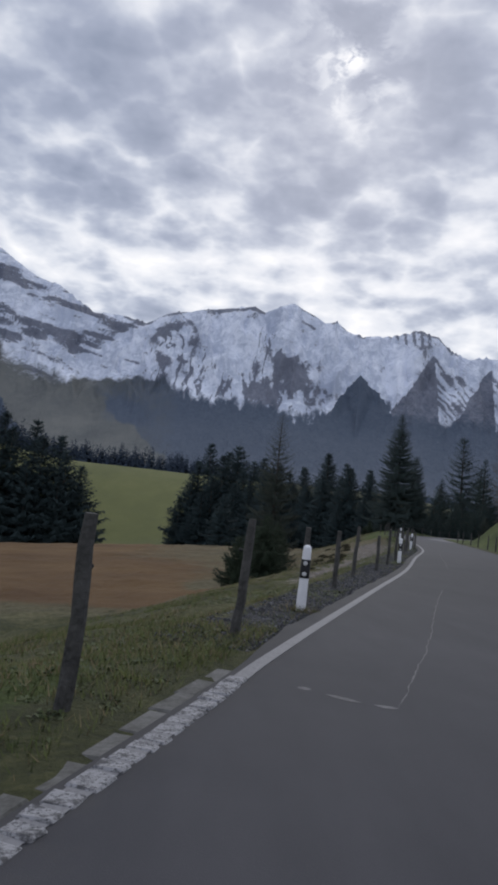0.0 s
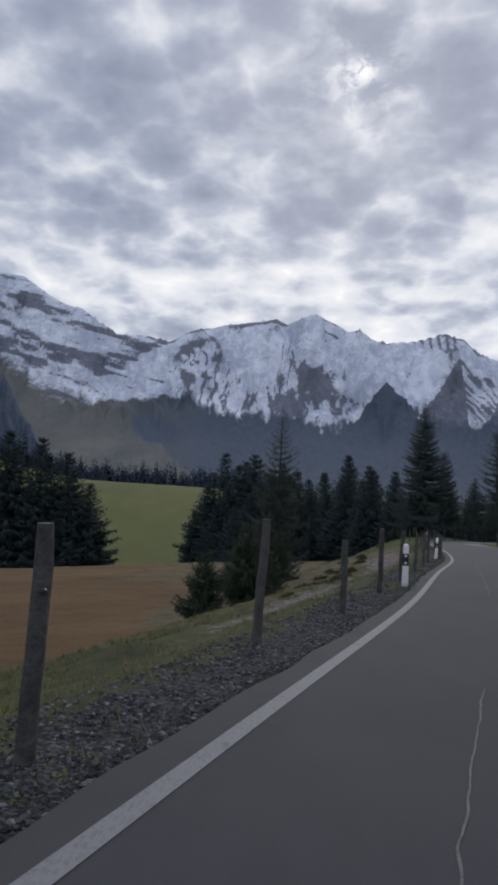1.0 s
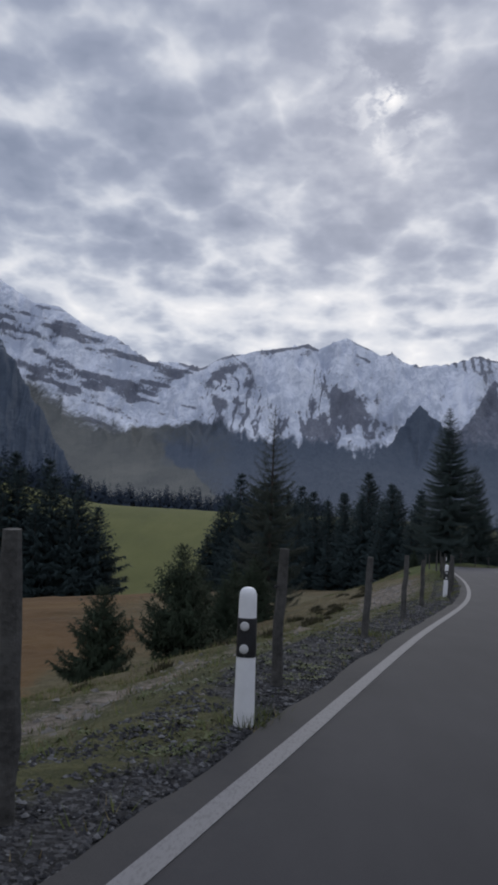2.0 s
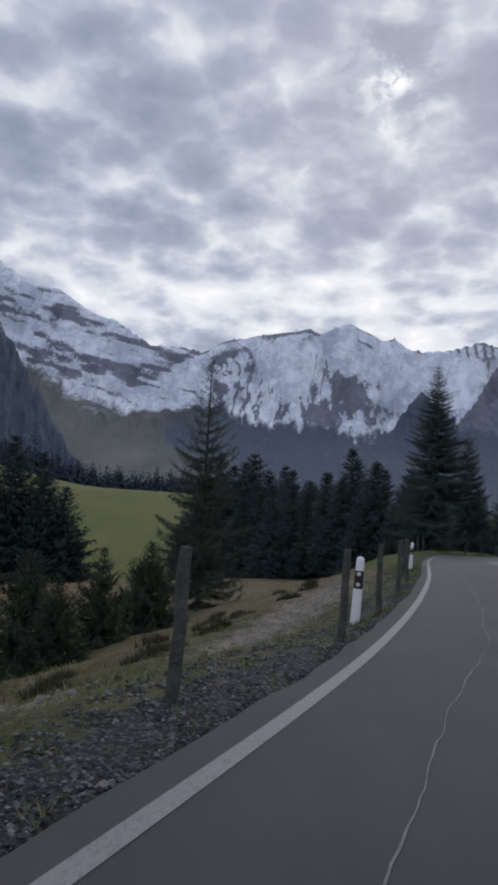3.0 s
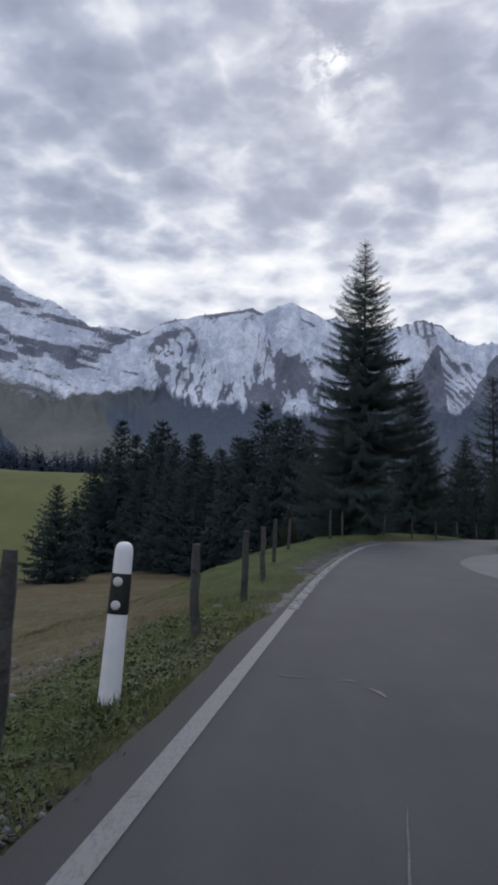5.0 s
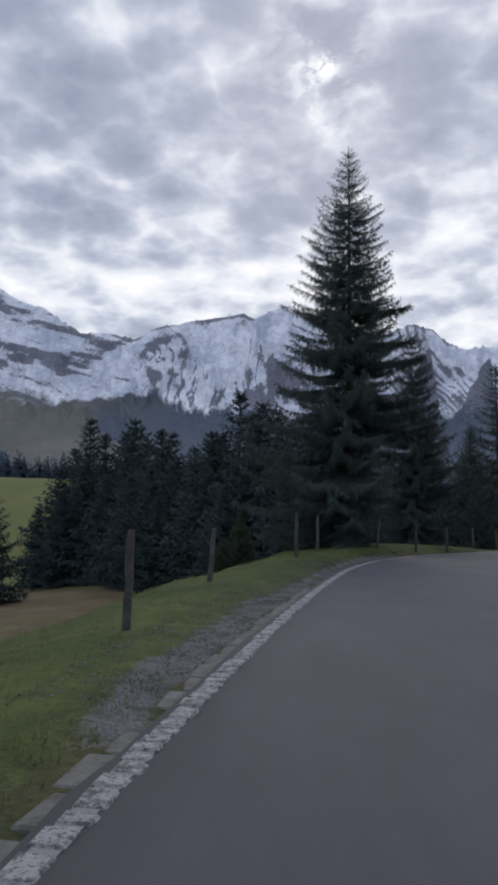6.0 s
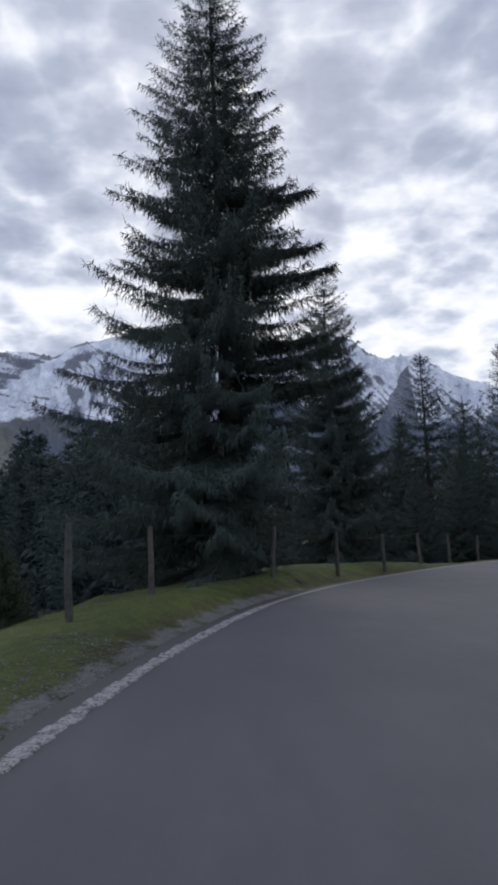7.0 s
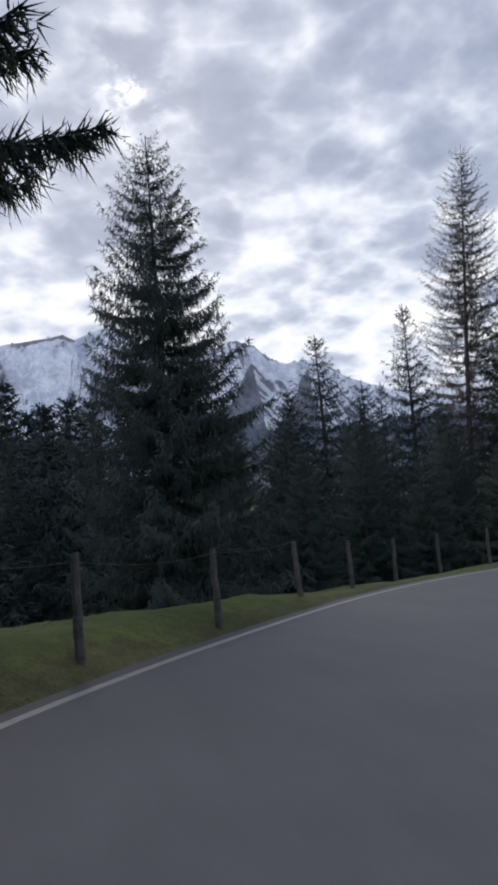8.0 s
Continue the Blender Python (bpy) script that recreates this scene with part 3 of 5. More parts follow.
def build_mountains():
    cols, rows = 1008, 180
    gx, gy = np.meshgrid(np.linspace(-1750, 2450, cols), np.linspace(1250, 3100, rows))
    comb = np.exp(-((gx - 690) / 120) ** 2)
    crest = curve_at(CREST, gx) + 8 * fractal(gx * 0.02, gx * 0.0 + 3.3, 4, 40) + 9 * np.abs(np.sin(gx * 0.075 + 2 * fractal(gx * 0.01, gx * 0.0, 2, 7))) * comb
    t = np.clip((gy - 1300) / 1700, 0, 1)
    prof = 0.08 + 0.34 * ss(t, 0.0, 0.60) + 0.58 * ss(t, 0.42, 1.0) ** 1.1
    prof = np.where(gy > 3000, 1 - (gy - 3000) / 300, prof)
    z = crest * prof
    # ribs and gullies
    wx = gx + 45 * fractal(gx * 0.008, z * 0.008, 3, 50)
    rib = 1 - np.abs(fractal(wx * 0.011, z * 0.004 + 5, 4, 60)) * 2.4
    z = z + (1 - ss(t, 0.93, 1.0)) * ss(t, 0.45, 0.75) * (rib - 0.55) * 55
    dcr = crest - z
    # where rock shows through the snow
    at = lambda points: curve_at(points, gx)
    zf = z + at([(-1100, 58), (-600, 45), (-300, 30), (200, 14), (600, 4)])
    g2 = lambda cx, cz, sx, sz: np.exp(-((gx - cx) / sx) ** 2 - ((zf - cz) / sz) ** 2)
    band = lambda mid, half, soft: 1 - ss(np.abs(zf - mid) / half, 1 - soft, 1 + soft)
    warp = 0.9 * fractal(gx * 0.006, z * 0.007, 3, 64)
    iso = fractal(gx * 0.02, z * 0.022, 5, 63)
    vt = fractal(gx * 0.035 + 0.8 * fractal(gx * 0.01, z * 0.012, 2, 9), z * 0.009, 5, 62)
    layer = fractal(gx * 0.012 + warp, (z + 0.2 * gx) * 0.06, 5, 61)
    vline = ss(0.10 - np.abs(fractal(gx * 0.028 + 2.2 * warp, z * 0.006 + warp, 3, 65)), 0, 0.10)
    swirl = ss(0.08 - np.abs(fractal(gx * 0.016 + 1.8 * warp, z * 0.014 - 1.5 * warp, 3, 68)), 0, 0.08)
    lf = ss(-gx, 395, 455)
    # left massif: two mottled cliffs with a snow ledge between them
    up = band(at([(-1800, 1010), (-1159, 916), (-930, 874), (-655, 758), (-560, 728), (-430, 690)]), at([(-1159, 52), (-930, 62), (-655, 26), (-450, 12)]), 0.5)
    low_cliff = band(at([(-1800, 800), (-1159, 724), (-1009, 678), (-840, 648), (-630, 663), (-520, 715), (-440, 740)]), at([(-1159, 36), (-1009, 58), (-840, 58), (-630, 40), (-500, 14)]), 0.5)
    bare_l = -0.02 + 0.50 * up + 0.60 * low_cliff + 1.35 * layer + 0.25 * iso + 0.3 * ss(-dcr, -30, -5) * ss(gx, -800, -600)
    # middle massif: a ring of crags, a clean bowl, streaked buttresses and a dark crag
    ring = np.exp(-((np.hypot((gx + 310) * 0.85, (zf - 655) * 0.95 + 90 * warp) - 78) / 20) ** 2)
    bare_m = -0.03 + 0.6 * ring + (0.15 + 1.15 * swirl) * g2(-320, 620, 135, 115) + 1.1 * vline * (g2(95, 650, 55, 120) + g2(-190, 560, 70, 80)) + 0.8 * iso + 0.3 * vt
    bare_m = bare_m - 0.45 * g2(-75, 668, 105, 80) - 0.3 * g2(450, 690, 190, 70)
    bare_m = bare_m + (1.05 + 0.8 * iso) * g2(215, 540, 118, 95) * (1 - 0.8 * g2(305, 520, 30, 60)) + 0.5 * g2(300, 600, 40, 40) + (0.7 + 0.8 * iso) * g2(125, 455, 110, 55)
    bare_m = bare_m + (0.24 + 1.05 * vline + 0.8 * vt) * ss(560 - zf, -30, 90) * ss(420 - np.abs(gx + 60), 0, 90)
    bare_m = bare_m + 0.8 * np.exp(-((z - (770 - 0.5 * (gx - 240)) - 6 * iso) / 7) ** 2) * ss(gx, 225, 240) * (1 - ss(gx, 315, 335)) + 0.6 * np.exp(-((z - (752 - 0.35 * (gx - 330))) / 8) ** 2) * ss(gx, 330, 345) * (1 - ss(gx, 400, 420))
    bare_m = bare_m + 0.7 * comb * (np.sin(gx * 0.17 + 0.03 * z + 3 * fractal(gx * 0.012, z * 0.0, 2, 17)) > 0.35) * (1 - ss(dcr, 40, 80))
    bare_m = bare_m + 0.75 * np.exp(-((dcr - 9 - 5 * iso) / 7) ** 2) * ss(gx, -160, -110) * (1 - ss(gx, 60, 80)) + 0.35 * ss(-dcr, -14, -3)
    bare = bare_l * lf + bare_m * (1 - lf)
    line = at([(-1700, 830), (-1113, 648), (-1006, 560), (-884, 505), (-746, 482), (-333, 490), (-250, 452), (100, 405), (300, 378), (450, 420), (660, 430), (1700, 430)])
    line = line + (16 + 40 * ss(gx, -330, -250)) * vt + 30 * iso - 34 * vline * ss(gx, -330, -230)
    snow = 0.5 + (zf - line) / (75 + 105 * ss(-gx, 740, 860) - 40 * ss(gx, -740, -690) * (1 - ss(gx, -380, -300)))
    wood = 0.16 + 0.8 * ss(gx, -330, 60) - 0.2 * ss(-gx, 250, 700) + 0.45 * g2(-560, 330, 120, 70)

    # slope of a lighter alp pasture below the snow; shade above painted as wood
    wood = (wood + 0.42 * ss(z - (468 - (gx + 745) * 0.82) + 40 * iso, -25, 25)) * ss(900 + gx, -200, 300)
    # dark spurs in front of the range: across, depth, height, fall to the left, fall to the right, snow left, snow right
    for cx, cy, h, fl, fr, sl, sr in ((820, 2760, 676, 1.32, 0.8, 0.55, 0.72), (1075, 2780, 640, 1.4, 0.8, 0.5, 0.7), (508, 2480, 562, 1.35, 1.05, -1.0, -1.0), (690, 2420, 400, 1.0, 0.8, -1.0, -1.0), (380, 2400, 340, 0.9, 0.6, -1.0, -1.0),
                                      (760, 2300, 300, 0.5, 0.4, -1.0, -1.0), (1000, 2300, 330, 0.5, 0.3, -1.0, -1.0)):
        dx = gx - cx - 0.14 * np.clip(h - z, 0, 300) * (fl > 1.3) * (h > 600) + 9 * fractal(z * 0.013 + cx, gy * 0.002, 4, 79) * ss(h - z, 0, 60)
        rag = 34 * fractal(gx * 0.02, z * 0.02 + cx, 4, 80) * ss(np.abs(dx), 0, 40)
        tri = h - np.where(dx < 0, -dx * fl, dx * fr) + rag
        ridge = h - np.where(dx < 0, -dx * min(fl, 1.5), dx * min(fr, 1.1)) + rag
        body = ridge - np.where(gy < cy, (cy - gy) * 0.75, (gy - cy) * 0.9) - 16 * np.abs(fractal(gx * 0.022, gy * 0.008, 4, 81 + cx % 7)) * ss(np.abs(dx), 5, 80)
        z = np.maximum(z, body)
        over = (z < tri + 3) & (gy < cy + 60)
        stripe = np.sin((gx + z) * 0.12 + 9 * fractal((gx + z) * 0.012, (gx - z) * 0.006, 4, 83)) * 0.2 + 0.3 * iso
        side = np.where(dx < 0, sl, sr)
        snow = np.where(over, side + np.where(side > 0, 0.2 * ss(z, 330, 560) - 0.5 * (1 - ss(z, 330, 430)), 0), snow)
        bare = np.where(over, np.where(dx < 0, 0.95, 0.36) + np.where(dx < 0, 0.3, 1.5) * stripe, bare)
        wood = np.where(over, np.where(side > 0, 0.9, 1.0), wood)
    # the dark shoulder that comes down from the left
    sh = np.where(gx < -1325, 790 + (-(gx + 1325)) * 0.2, 790 - (gx + 1325) * 1.55) - np.where(gy < 1650, (1650 - gy) * 2.1, (gy - 1650) * 0.45) + 46 * fractal(gx * 0.03, gy * 0.02, 5, 90)
    over = sh > z
    wood, snow = np.where(over, 1.0, wood), np.where(over, -0.6 + 0.95 * ss(sh, 560, 800), snow)
    z = np.maximum(z, sh)
    # tree tops over the wooded parts
    tops = np.random.default_rng(8).random(z.shape) ** 1.5
    z = z + tops * np.where(over, 11.0, 3.0 * ss(wood, 0.6, 0.9) * ss(-snow, 0.3, 0.9))
    z = np.where(gy < 1262, -120, z)
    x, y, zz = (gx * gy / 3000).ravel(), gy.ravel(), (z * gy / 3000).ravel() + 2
    i = np.arange((rows - 1) * cols).reshape(rows - 1, cols)[:, :-1].ravel()
    faces = np.stack([i, i + 1, i + cols + 1, i + cols], 1)
    me = bpy.data.meshes.new("mountain_range")
    me.vertices.add(len(x))
    me.vertices.foreach_set("co", np.stack([x, y, zz], 1).ravel())
    me.loops.add(len(faces) * 4)
    me.loops.foreach_set("vertex_index", faces.ravel())
    me.polygons.add(len(faces))
    me.polygons.foreach_set("loop_start", np.arange(len(faces)) * 4)
    me.polygons.foreach_set("loop_total", np.full(len(faces), 4))
    me.update(calc_edges=True)
    me.shade_smooth()
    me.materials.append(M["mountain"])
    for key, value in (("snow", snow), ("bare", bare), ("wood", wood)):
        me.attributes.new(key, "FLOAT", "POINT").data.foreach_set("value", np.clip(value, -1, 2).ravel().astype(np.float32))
    return tagged(new("mountain_range", me), "snow-dusted rocky alpine range above dark wooded slopes", "mountains", kind="structure")


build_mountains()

# ---- road markings and edges ----
edge_line = tagged(new("edge_line", mesh_from("edge_line", *strip(0.035, -0.078, lift=0.004, thick=0.003), M["line"])), "worn white painted edge line on the asphalt", "road marking", kind="structure")


def stone_mesh(seed, lx, ly, lz):
    rng = np.random.default_rng(seed)
    bm = bmesh.new()
    bmesh.ops.create_cube(bm, size=1.0)
    for v in bm.verts:
        v.co = Vector((v.co.x * lx, v.co.y * ly, v.co.z * lz))
        if v.co.z > 0:
            v.co.x *= 0.9 + rng.uniform(-0.05, 0.05)
            v.co.y *= 0.88 + rng.uniform(-0.06, 0.06)
            v.co.z += rng.uniform(-0.006, 0.006)
    bmesh.ops.bevel(bm, geom=bm.edges[:], offset=0.012, segments=1, affect="EDGES")
    me = bpy.data.meshes.new("kerb_stone")
    bm.to_mesh(me)
    bm.free()
    me.materials.append(M["stone_paint"])
    return me


def along_road(dist, lateral):
    """Point and heading at a distance along the line."""
    seg = np.r_[0, np.cumsum(np.linalg.norm(np.diff(LINE[:, :2], axis=0), axis=1))]
    q = [np.interp(dist, seg, LINE[:, k]) for k in range(3)]
    lf = np.array([np.interp(dist, seg, LEFT[:, k]) for k in range(2)])
    return q[0] + lf[0] * lateral, q[1] + lf[1] * lateral, q[2], math.degrees(math.atan2(-lf[0], lf[1]))


def dist_at(y):
    seg = np.r_[0, np.cumsum(np.linalg.norm(np.diff(LINE[:, :2], axis=0), axis=1))]
    top = int(np.argmax(LINE[:, 1]))
    return float(np.interp(y, LINE[:top, 1], seg[:top]))


def kerb_row(y0, y1, slab_end, name):
    """One row of painted setts under the line, with concrete slabs along their outer side."""
    row = tagged(new(name), "row of rough stone setts with flaking white paint", "kerb", kind="structure")
    lengths = (0.12, 0.15, 0.18, 0.22)
    setts = [stone_mesh(s, 0.165, lengths[s], 0.10) for s in range(4)]
    slabs = [stone_mesh(s + 9, 0.14 + 0.02 * s, 0.38 + 0.05 * s, 0.08) for s in range(3)]
    for me in slabs:
        me.materials[0] = M["concrete"]
    rng = np.random.default_rng(17)
    d, stop = dist_at(y0), dist_at(y1)
    while d < stop:
        k = int(rng.integers(4))
        x, y, z, head = along_road(d + lengths[k] / 2, -0.022 + rng.uniform(-0.012, 0.012))
        ob = new("kerb_stone", setts[k])
        ob.matrix_basis = pose(x, y, z - 0.036 + rng.uniform(-0.006, 0.004), rng.uniform(-2, 2), rng.uniform(-2, 2), head + 90 + rng.uniform(-4, 4))
        ob.parent = row
        d += lengths[k] + 0.018
    d, stop = dist_at(y0), dist_at(slab_end)
    while d < stop:
        k = int(rng.integers(3))
        x, y, z, head = along_road(d, 0.165 + rng.uniform(-0.015, 0.015))
        if rng.random() < 0.96:
            ob = new("slab", slabs[k])
            ob.matrix_basis = pose(x, y, z - 0.054 + rng.uniform(-0.005, 0.003), rng.uniform(-1, 1), rng.uniform(-1, 1), head + 90 + rng.uniform(-4, 4))
            ob.parent = row
        d += 0.44


def seam(points, seed, width=0.035):
    """A pale broken crack filling on the road."""
    pts = smooth_line([(x, y, 0) for x, y in points], 0.07)
    k = np.arange(len(pts)) * 1.0
    tang = np.gradient(pts[:, :2], axis=0)
    tang /= np.maximum(np.linalg.norm(tang, axis=1, keepdims=True), 1e-6)
    nrm = np.stack([-tang[:, 1], tang[:, 0]], 1)
    mid = pts[:, :2] + nrm * (0.045 * fractal(k * 0.13, k * 0 + seed * 3.7, 4, 5))[:, None]
    half = 0.42 * width * np.clip(0.42 + 0.45 * fractal(k * 0.21, k * 0 + seed * 1.3, 3, 6), 0.04, 1) * np.minimum(1, np.minimum(k, k[::-1]) / min(5, len(k) / 4))
    z = beside(mid[:, 0], mid[:, 1])[1] + 0.004
    verts = np.stack([np.c_[mid + nrm * half[:, None], z], np.c_[mid - nrm * half[:, None], z]], 1).reshape(-1, 3).tolist()
    faces = [(2 * q, 2 * q + 1, 2 * q + 3, 2 * q + 2) for q in range(len(pts) - 1)]
    ob = new("road_crack", mesh_from("road_crack", verts, faces, M["seal"]))
    return tagged(ob, "pale broken crack filling in the asphalt", "road crack", kind="structure")


seam([(-1.9, 0.23), (-1.86, 0.19), (-1.82, 0.15)], 3, 0.22)
seam([(-1.74, 0.07), (-1.62, -0.01), (-1.5, -0.07)], 4, 0.18)
seam([(-1.44, -0.09), (-1.37, -0.12), (-1.28, -0.14)], 12, 0.17)
seam([(-1.3, -0.14), (-0.77, 1.32), (0.0, 3.6), (1.06, 7.0), (2.4, 11.0)], 5, 0.032)
seam([(5.0, 19.0), (5.56, 21.0), (6.6, 24.7), (8.4, 31.2), (9.55, 34.6)], 6, 0.03)
seam([(9.64, 34.9), (9.8, 35.6), (10.2, 37.3), (10.65, 39.1), (11.42, 42.9), (12.1, 46.4)], 7, 0.031)
seam([(12.02, 46.2), (12.2, 47.2), (12.45, 48.3), (13.17, 51.9)], 8, 0.03)
seam([(12.72, 54.1), (12.85, 54.02), (12.98, 54.0)], 9, 0.07)
seam([(13.16, 53.93), (13.24, 53.95), (13.3, 53.88)], 11, 0.09)
seam([(13.32, 53.74), (13.4, 53.64), (13.42, 53.48)], 13, 0.08)


def build_layby():
    # the paler widening on the inner side before the bend
    inner, outer, verts, faces = [], [], [], []
    ds = np.linspace(dist_at(59.5), dist_at(75), 26)
    for i, d in enumerate(ds):
        f = i / 25
        cut = ROAD_RIGHT + 1.8 * math.sin(math.pi * min(1, f * 1.15)) ** 0.6 if f < 0.87 else ROAD_RIGHT
        for l, dz in ((cut, 0.004), (ROAD_RIGHT - 3.5 * math.sin(math.pi * f) ** 0.7 - 0.05, 0.0), (cut, -0.02)):
            x, y, z, _ = along_road(d, l)
            verts.append((x, y, z + dz))
    for i in range(25):
        a = 3 * i
        faces.append((a, a + 1, a + 4, a + 3))
        faces.append((a + 2, a, a + 3, a + 5))
    return tagged(new("layby", mesh_from("layby", verts, faces, M["pale_asphalt"])), "paler asphalt passing place beside the road", "layby", kind="structure")


build_layby()


# ---- conifers ----
def conifer_meshes(seed, h, r, whorl=0.45, per=5.5, gap=0.11, twig=(0.30, 0.026), fuzz=2, droop=0.34, lift=0.30, upright=0.55, power=1.0, full=0.2, skirt=0.06, bare=0.0, bare_from=0.55,
                   hang=1.0, spread=0.34, jitter=(0.72, 1.1), foliage="needles", bark="bark", stem=0.012, limb=1.0, trim=None, extra=(), softness=0.07, sky_up=0.6):
    """Trunk and crown of a conifer of height h and crown radius r. Boughs stand in whorls, sag and turn up at the tip; each carries side shoots, and from these hang needled twigs.
    gap: spacing of the side shoots; twig: length and half width of a twig; bare: how bare the crown is above bare_from; full: height, as a share, at which the crown is widest;
    trim: an azimuth and rows of (height, reach) beyond which boughs on that side stop; extra: single long boughs as (height, azimuth, reach)."""
    rng = np.random.default_rng(seed)
    n = 14
    bend = rng.normal(0, 0.004 * h, 2)
    axis = lambda f: (bend[0] * f * f, bend[1] * f * f)
    path = [(*axis(k / n), h * k / n - 0.3 * (k == 0)) for k in range(n + 1)]
    rad = [max(stem * h * (1 - k / n) ** 0.9, 0.012) + (0.006 * h if k == 0 else 0) for k in range(n + 1)]
    tv, tf = tube(path, rad, 9, True, 0.08, rng)
    boughs = []
    z = h * skirt
    while z < h * 0.975:
        f = z / h
        prof = (1 - f) ** power * (0.55 + 0.45 * min(1, (f / full) ** 0.7))
        ring, turn = rng.uniform(0.84, 1.08), rng.uniform(0, 6.28)
        count_ = max(3, int(round(per * rng.uniform(0.8, 1.2))))
        for b in range(count_):
            az = turn + 6.283 * (b + rng.uniform(-0.28, 0.28)) / count_
            reach = r * prof * ring * rng.uniform(*jitter) + 0.10
            if trim and math.cos(az - trim[0]) > 0.25:
                reach = min(reach, float(np.interp(z, [q[0] for q in trim[1]], [q[1] for q in trim[1]])) * rng.uniform(0.82, 1.0))
            boughs.append((z + rng.uniform(-0.45, 0.45) * whorl * (1 - 0.5 * f), az, reach))
        z += whorl * (0.6 + 0.6 * (1 - f)) * rng.uniform(0.85, 1.15)
    boughs += list(extra)
    start, along, width, wood_s, wood_a, wood_w = [], [], [], [], [], []
    first_extra = len(boughs) - len(extra)
    for number, (zz, az, reach) in enumerate(boughs):
        near = number >= first_extra
        step = gap * (0.6 if near else 1.0)
        f = min(max(zz / h, 0.0), 0.99)
        fwd, side = np.array([math.cos(az), math.sin(az), 0.0]), np.array([-math.sin(az), math.cos(az), 0.0])
        root = np.array([*axis(f), zz])
        rise, tip_up = upright * f ** 1.5 - droop * (1 - f) * rng.uniform(0.7, 1.25), lift * rng.uniform(0.6, 1.3)
        if near:
            rise, tip_up = -0.08, 0.15
        sway = rng.normal(0, 0.05) * reach
        at = lambda t: root + fwd * (reach * t)[:, None] + side * (sway * t ** 2)[:, None] + np.array([0, 0, 1.0]) * (reach * (rise * t + tip_up * t ** 3))[:, None]
        size = min(1.0, 0.42 + 0.30 * reach)
        # side shoots, longest a third of the way out
        m = max(4, int(reach / step))
        t = np.linspace(0.08, 0.985, m) + rng.normal(0, 0.2 / m, m)
        t = np.clip(np.r_[t, t + 0.4 / m], 0.05, 1.0)
        sg = np.r_[np.ones(m), -np.ones(m)]
        ln = (spread * reach * np.minimum(1.06 - t, 0.35 + 1.6 * t) + 0.10) * rng.uniform(0.6, 1.15, 2 * m) * rng.uniform(0.85, 1.1)
        d = fwd * rng.uniform(0.55, 0.95, (2 * m, 1)) + side * (sg * rng.uniform(0.55, 0.9, 2 * m))[:, None]
        d[:, 2] += rise * 0.5 + tip_up * 1.2 * t ** 2 - 0.24 * hang * (1 - 0.7 * f) + rng.normal(0, 0.10, 2 * m)
        d /= np.linalg.norm(d, axis=1, keepdims=True)
        base, shoot = at(t), d * ln[:, None]
        keep = rng.random(2 * m) > bare * float(ss(np.array([f]), bare_from - 0.12, bare_from + 0.2)[0])
        base, shoot, ln, t = base[keep], shoot[keep], ln[keep], t[keep]
        start.append(base), along.append(shoot), width.append(np.full(len(base), twig[1] * 0.85 * size))
        # twigs that hang from the shoots, and along the bough itself
        reps = np.maximum(1, (ln / (step * 0.95)).astype(int) + 1)
        own = np.repeat(np.arange(len(base)), reps)
        u = rng.random(len(own))
        st = base[own] + shoot[own] * u[:, None]
        tt = t[own]
        mb = max(3, int(1.6 * reach / step))
        tb = rng.uniform(0.1, 1.0, mb) if bare < 0.5 or f < bare_from else rng.uniform(0.1, 1.0, 1)
        st, tt = np.concatenate([st, at(tb)]), np.r_[tt, tb]
        k = len(st)
        dn = np.stack([np.zeros(k), np.zeros(k), -hang * rng.uniform(0.35, 1.25, k) * (1 - 0.55 * f) * (1.1 - 0.45 * tt)], 1) + fwd * (0.12 + 0.42 * tt * rng.random(k))[:, None] + rng.normal(0, 0.26, (k, 3))
        dn[:, 2] += np.where(rng.random(k) < 0.06 + 0.18 * tt, 0.7, 0.0)
        dn /= np.linalg.norm(dn, axis=1, keepdims=True)
        lw = twig[0] * rng.uniform(0.45, 1.15, k) * size * (1.1 - 0.35 * tt) * (0.75 + 0.2 * min(reach, 2.2)) * (1.3 if near else 1.0)
        start.append(st), along.append(dn * lw[:, None]), width.append(twig[1] * rng.uniform(0.75, 1.25, k) * size)
        ends = at(np.array([0.0, 0.33, 0.66, 1.0]))
        for q in range(3):
            wood_s.append(ends[q]), wood_a.append((ends[q + 1] - ends[q]) * 1.08), wood_w.append(limb * (0.006 + 0.005 * reach) * (1.1 - 0.3 * q))
    # the leader
    start.append(np.array([[*axis(0.97), h * 0.955]])), along.append(np.array([[0, 0, h * 0.05]])), width.append(np.array([twig[1] * 1.2]))
    start, along, width = np.concatenate(start), np.concatenate(along), np.concatenate(width)
    cv, cf = spindles(start, along, width)
    own = np.repeat(np.arange(len(start)), 4)
    if fuzz:
        pick = np.repeat(np.arange(len(start)), fuzz)
        u = rng.random((len(pick), 1)) * 0.9
        size = np.linalg.norm(along[pick], axis=1, keepdims=True)
        way = along[pick] / size + rng.normal(0, 0.45, (len(pick), 3))
        fv, ff = spindles(start[pick] + along[pick] * u, way * (0.18 * size + 1.5 * width[pick][:, None]), width[pick] * 0.55)
        cf = np.concatenate([cf, ff + len(cv)])
        cv, own = np.concatenate([cv, fv]), np.r_[own, np.repeat(pick, 4)]
    wv, wf = spindles(np.array(wood_s), np.array(wood_a), np.array(wood_w))
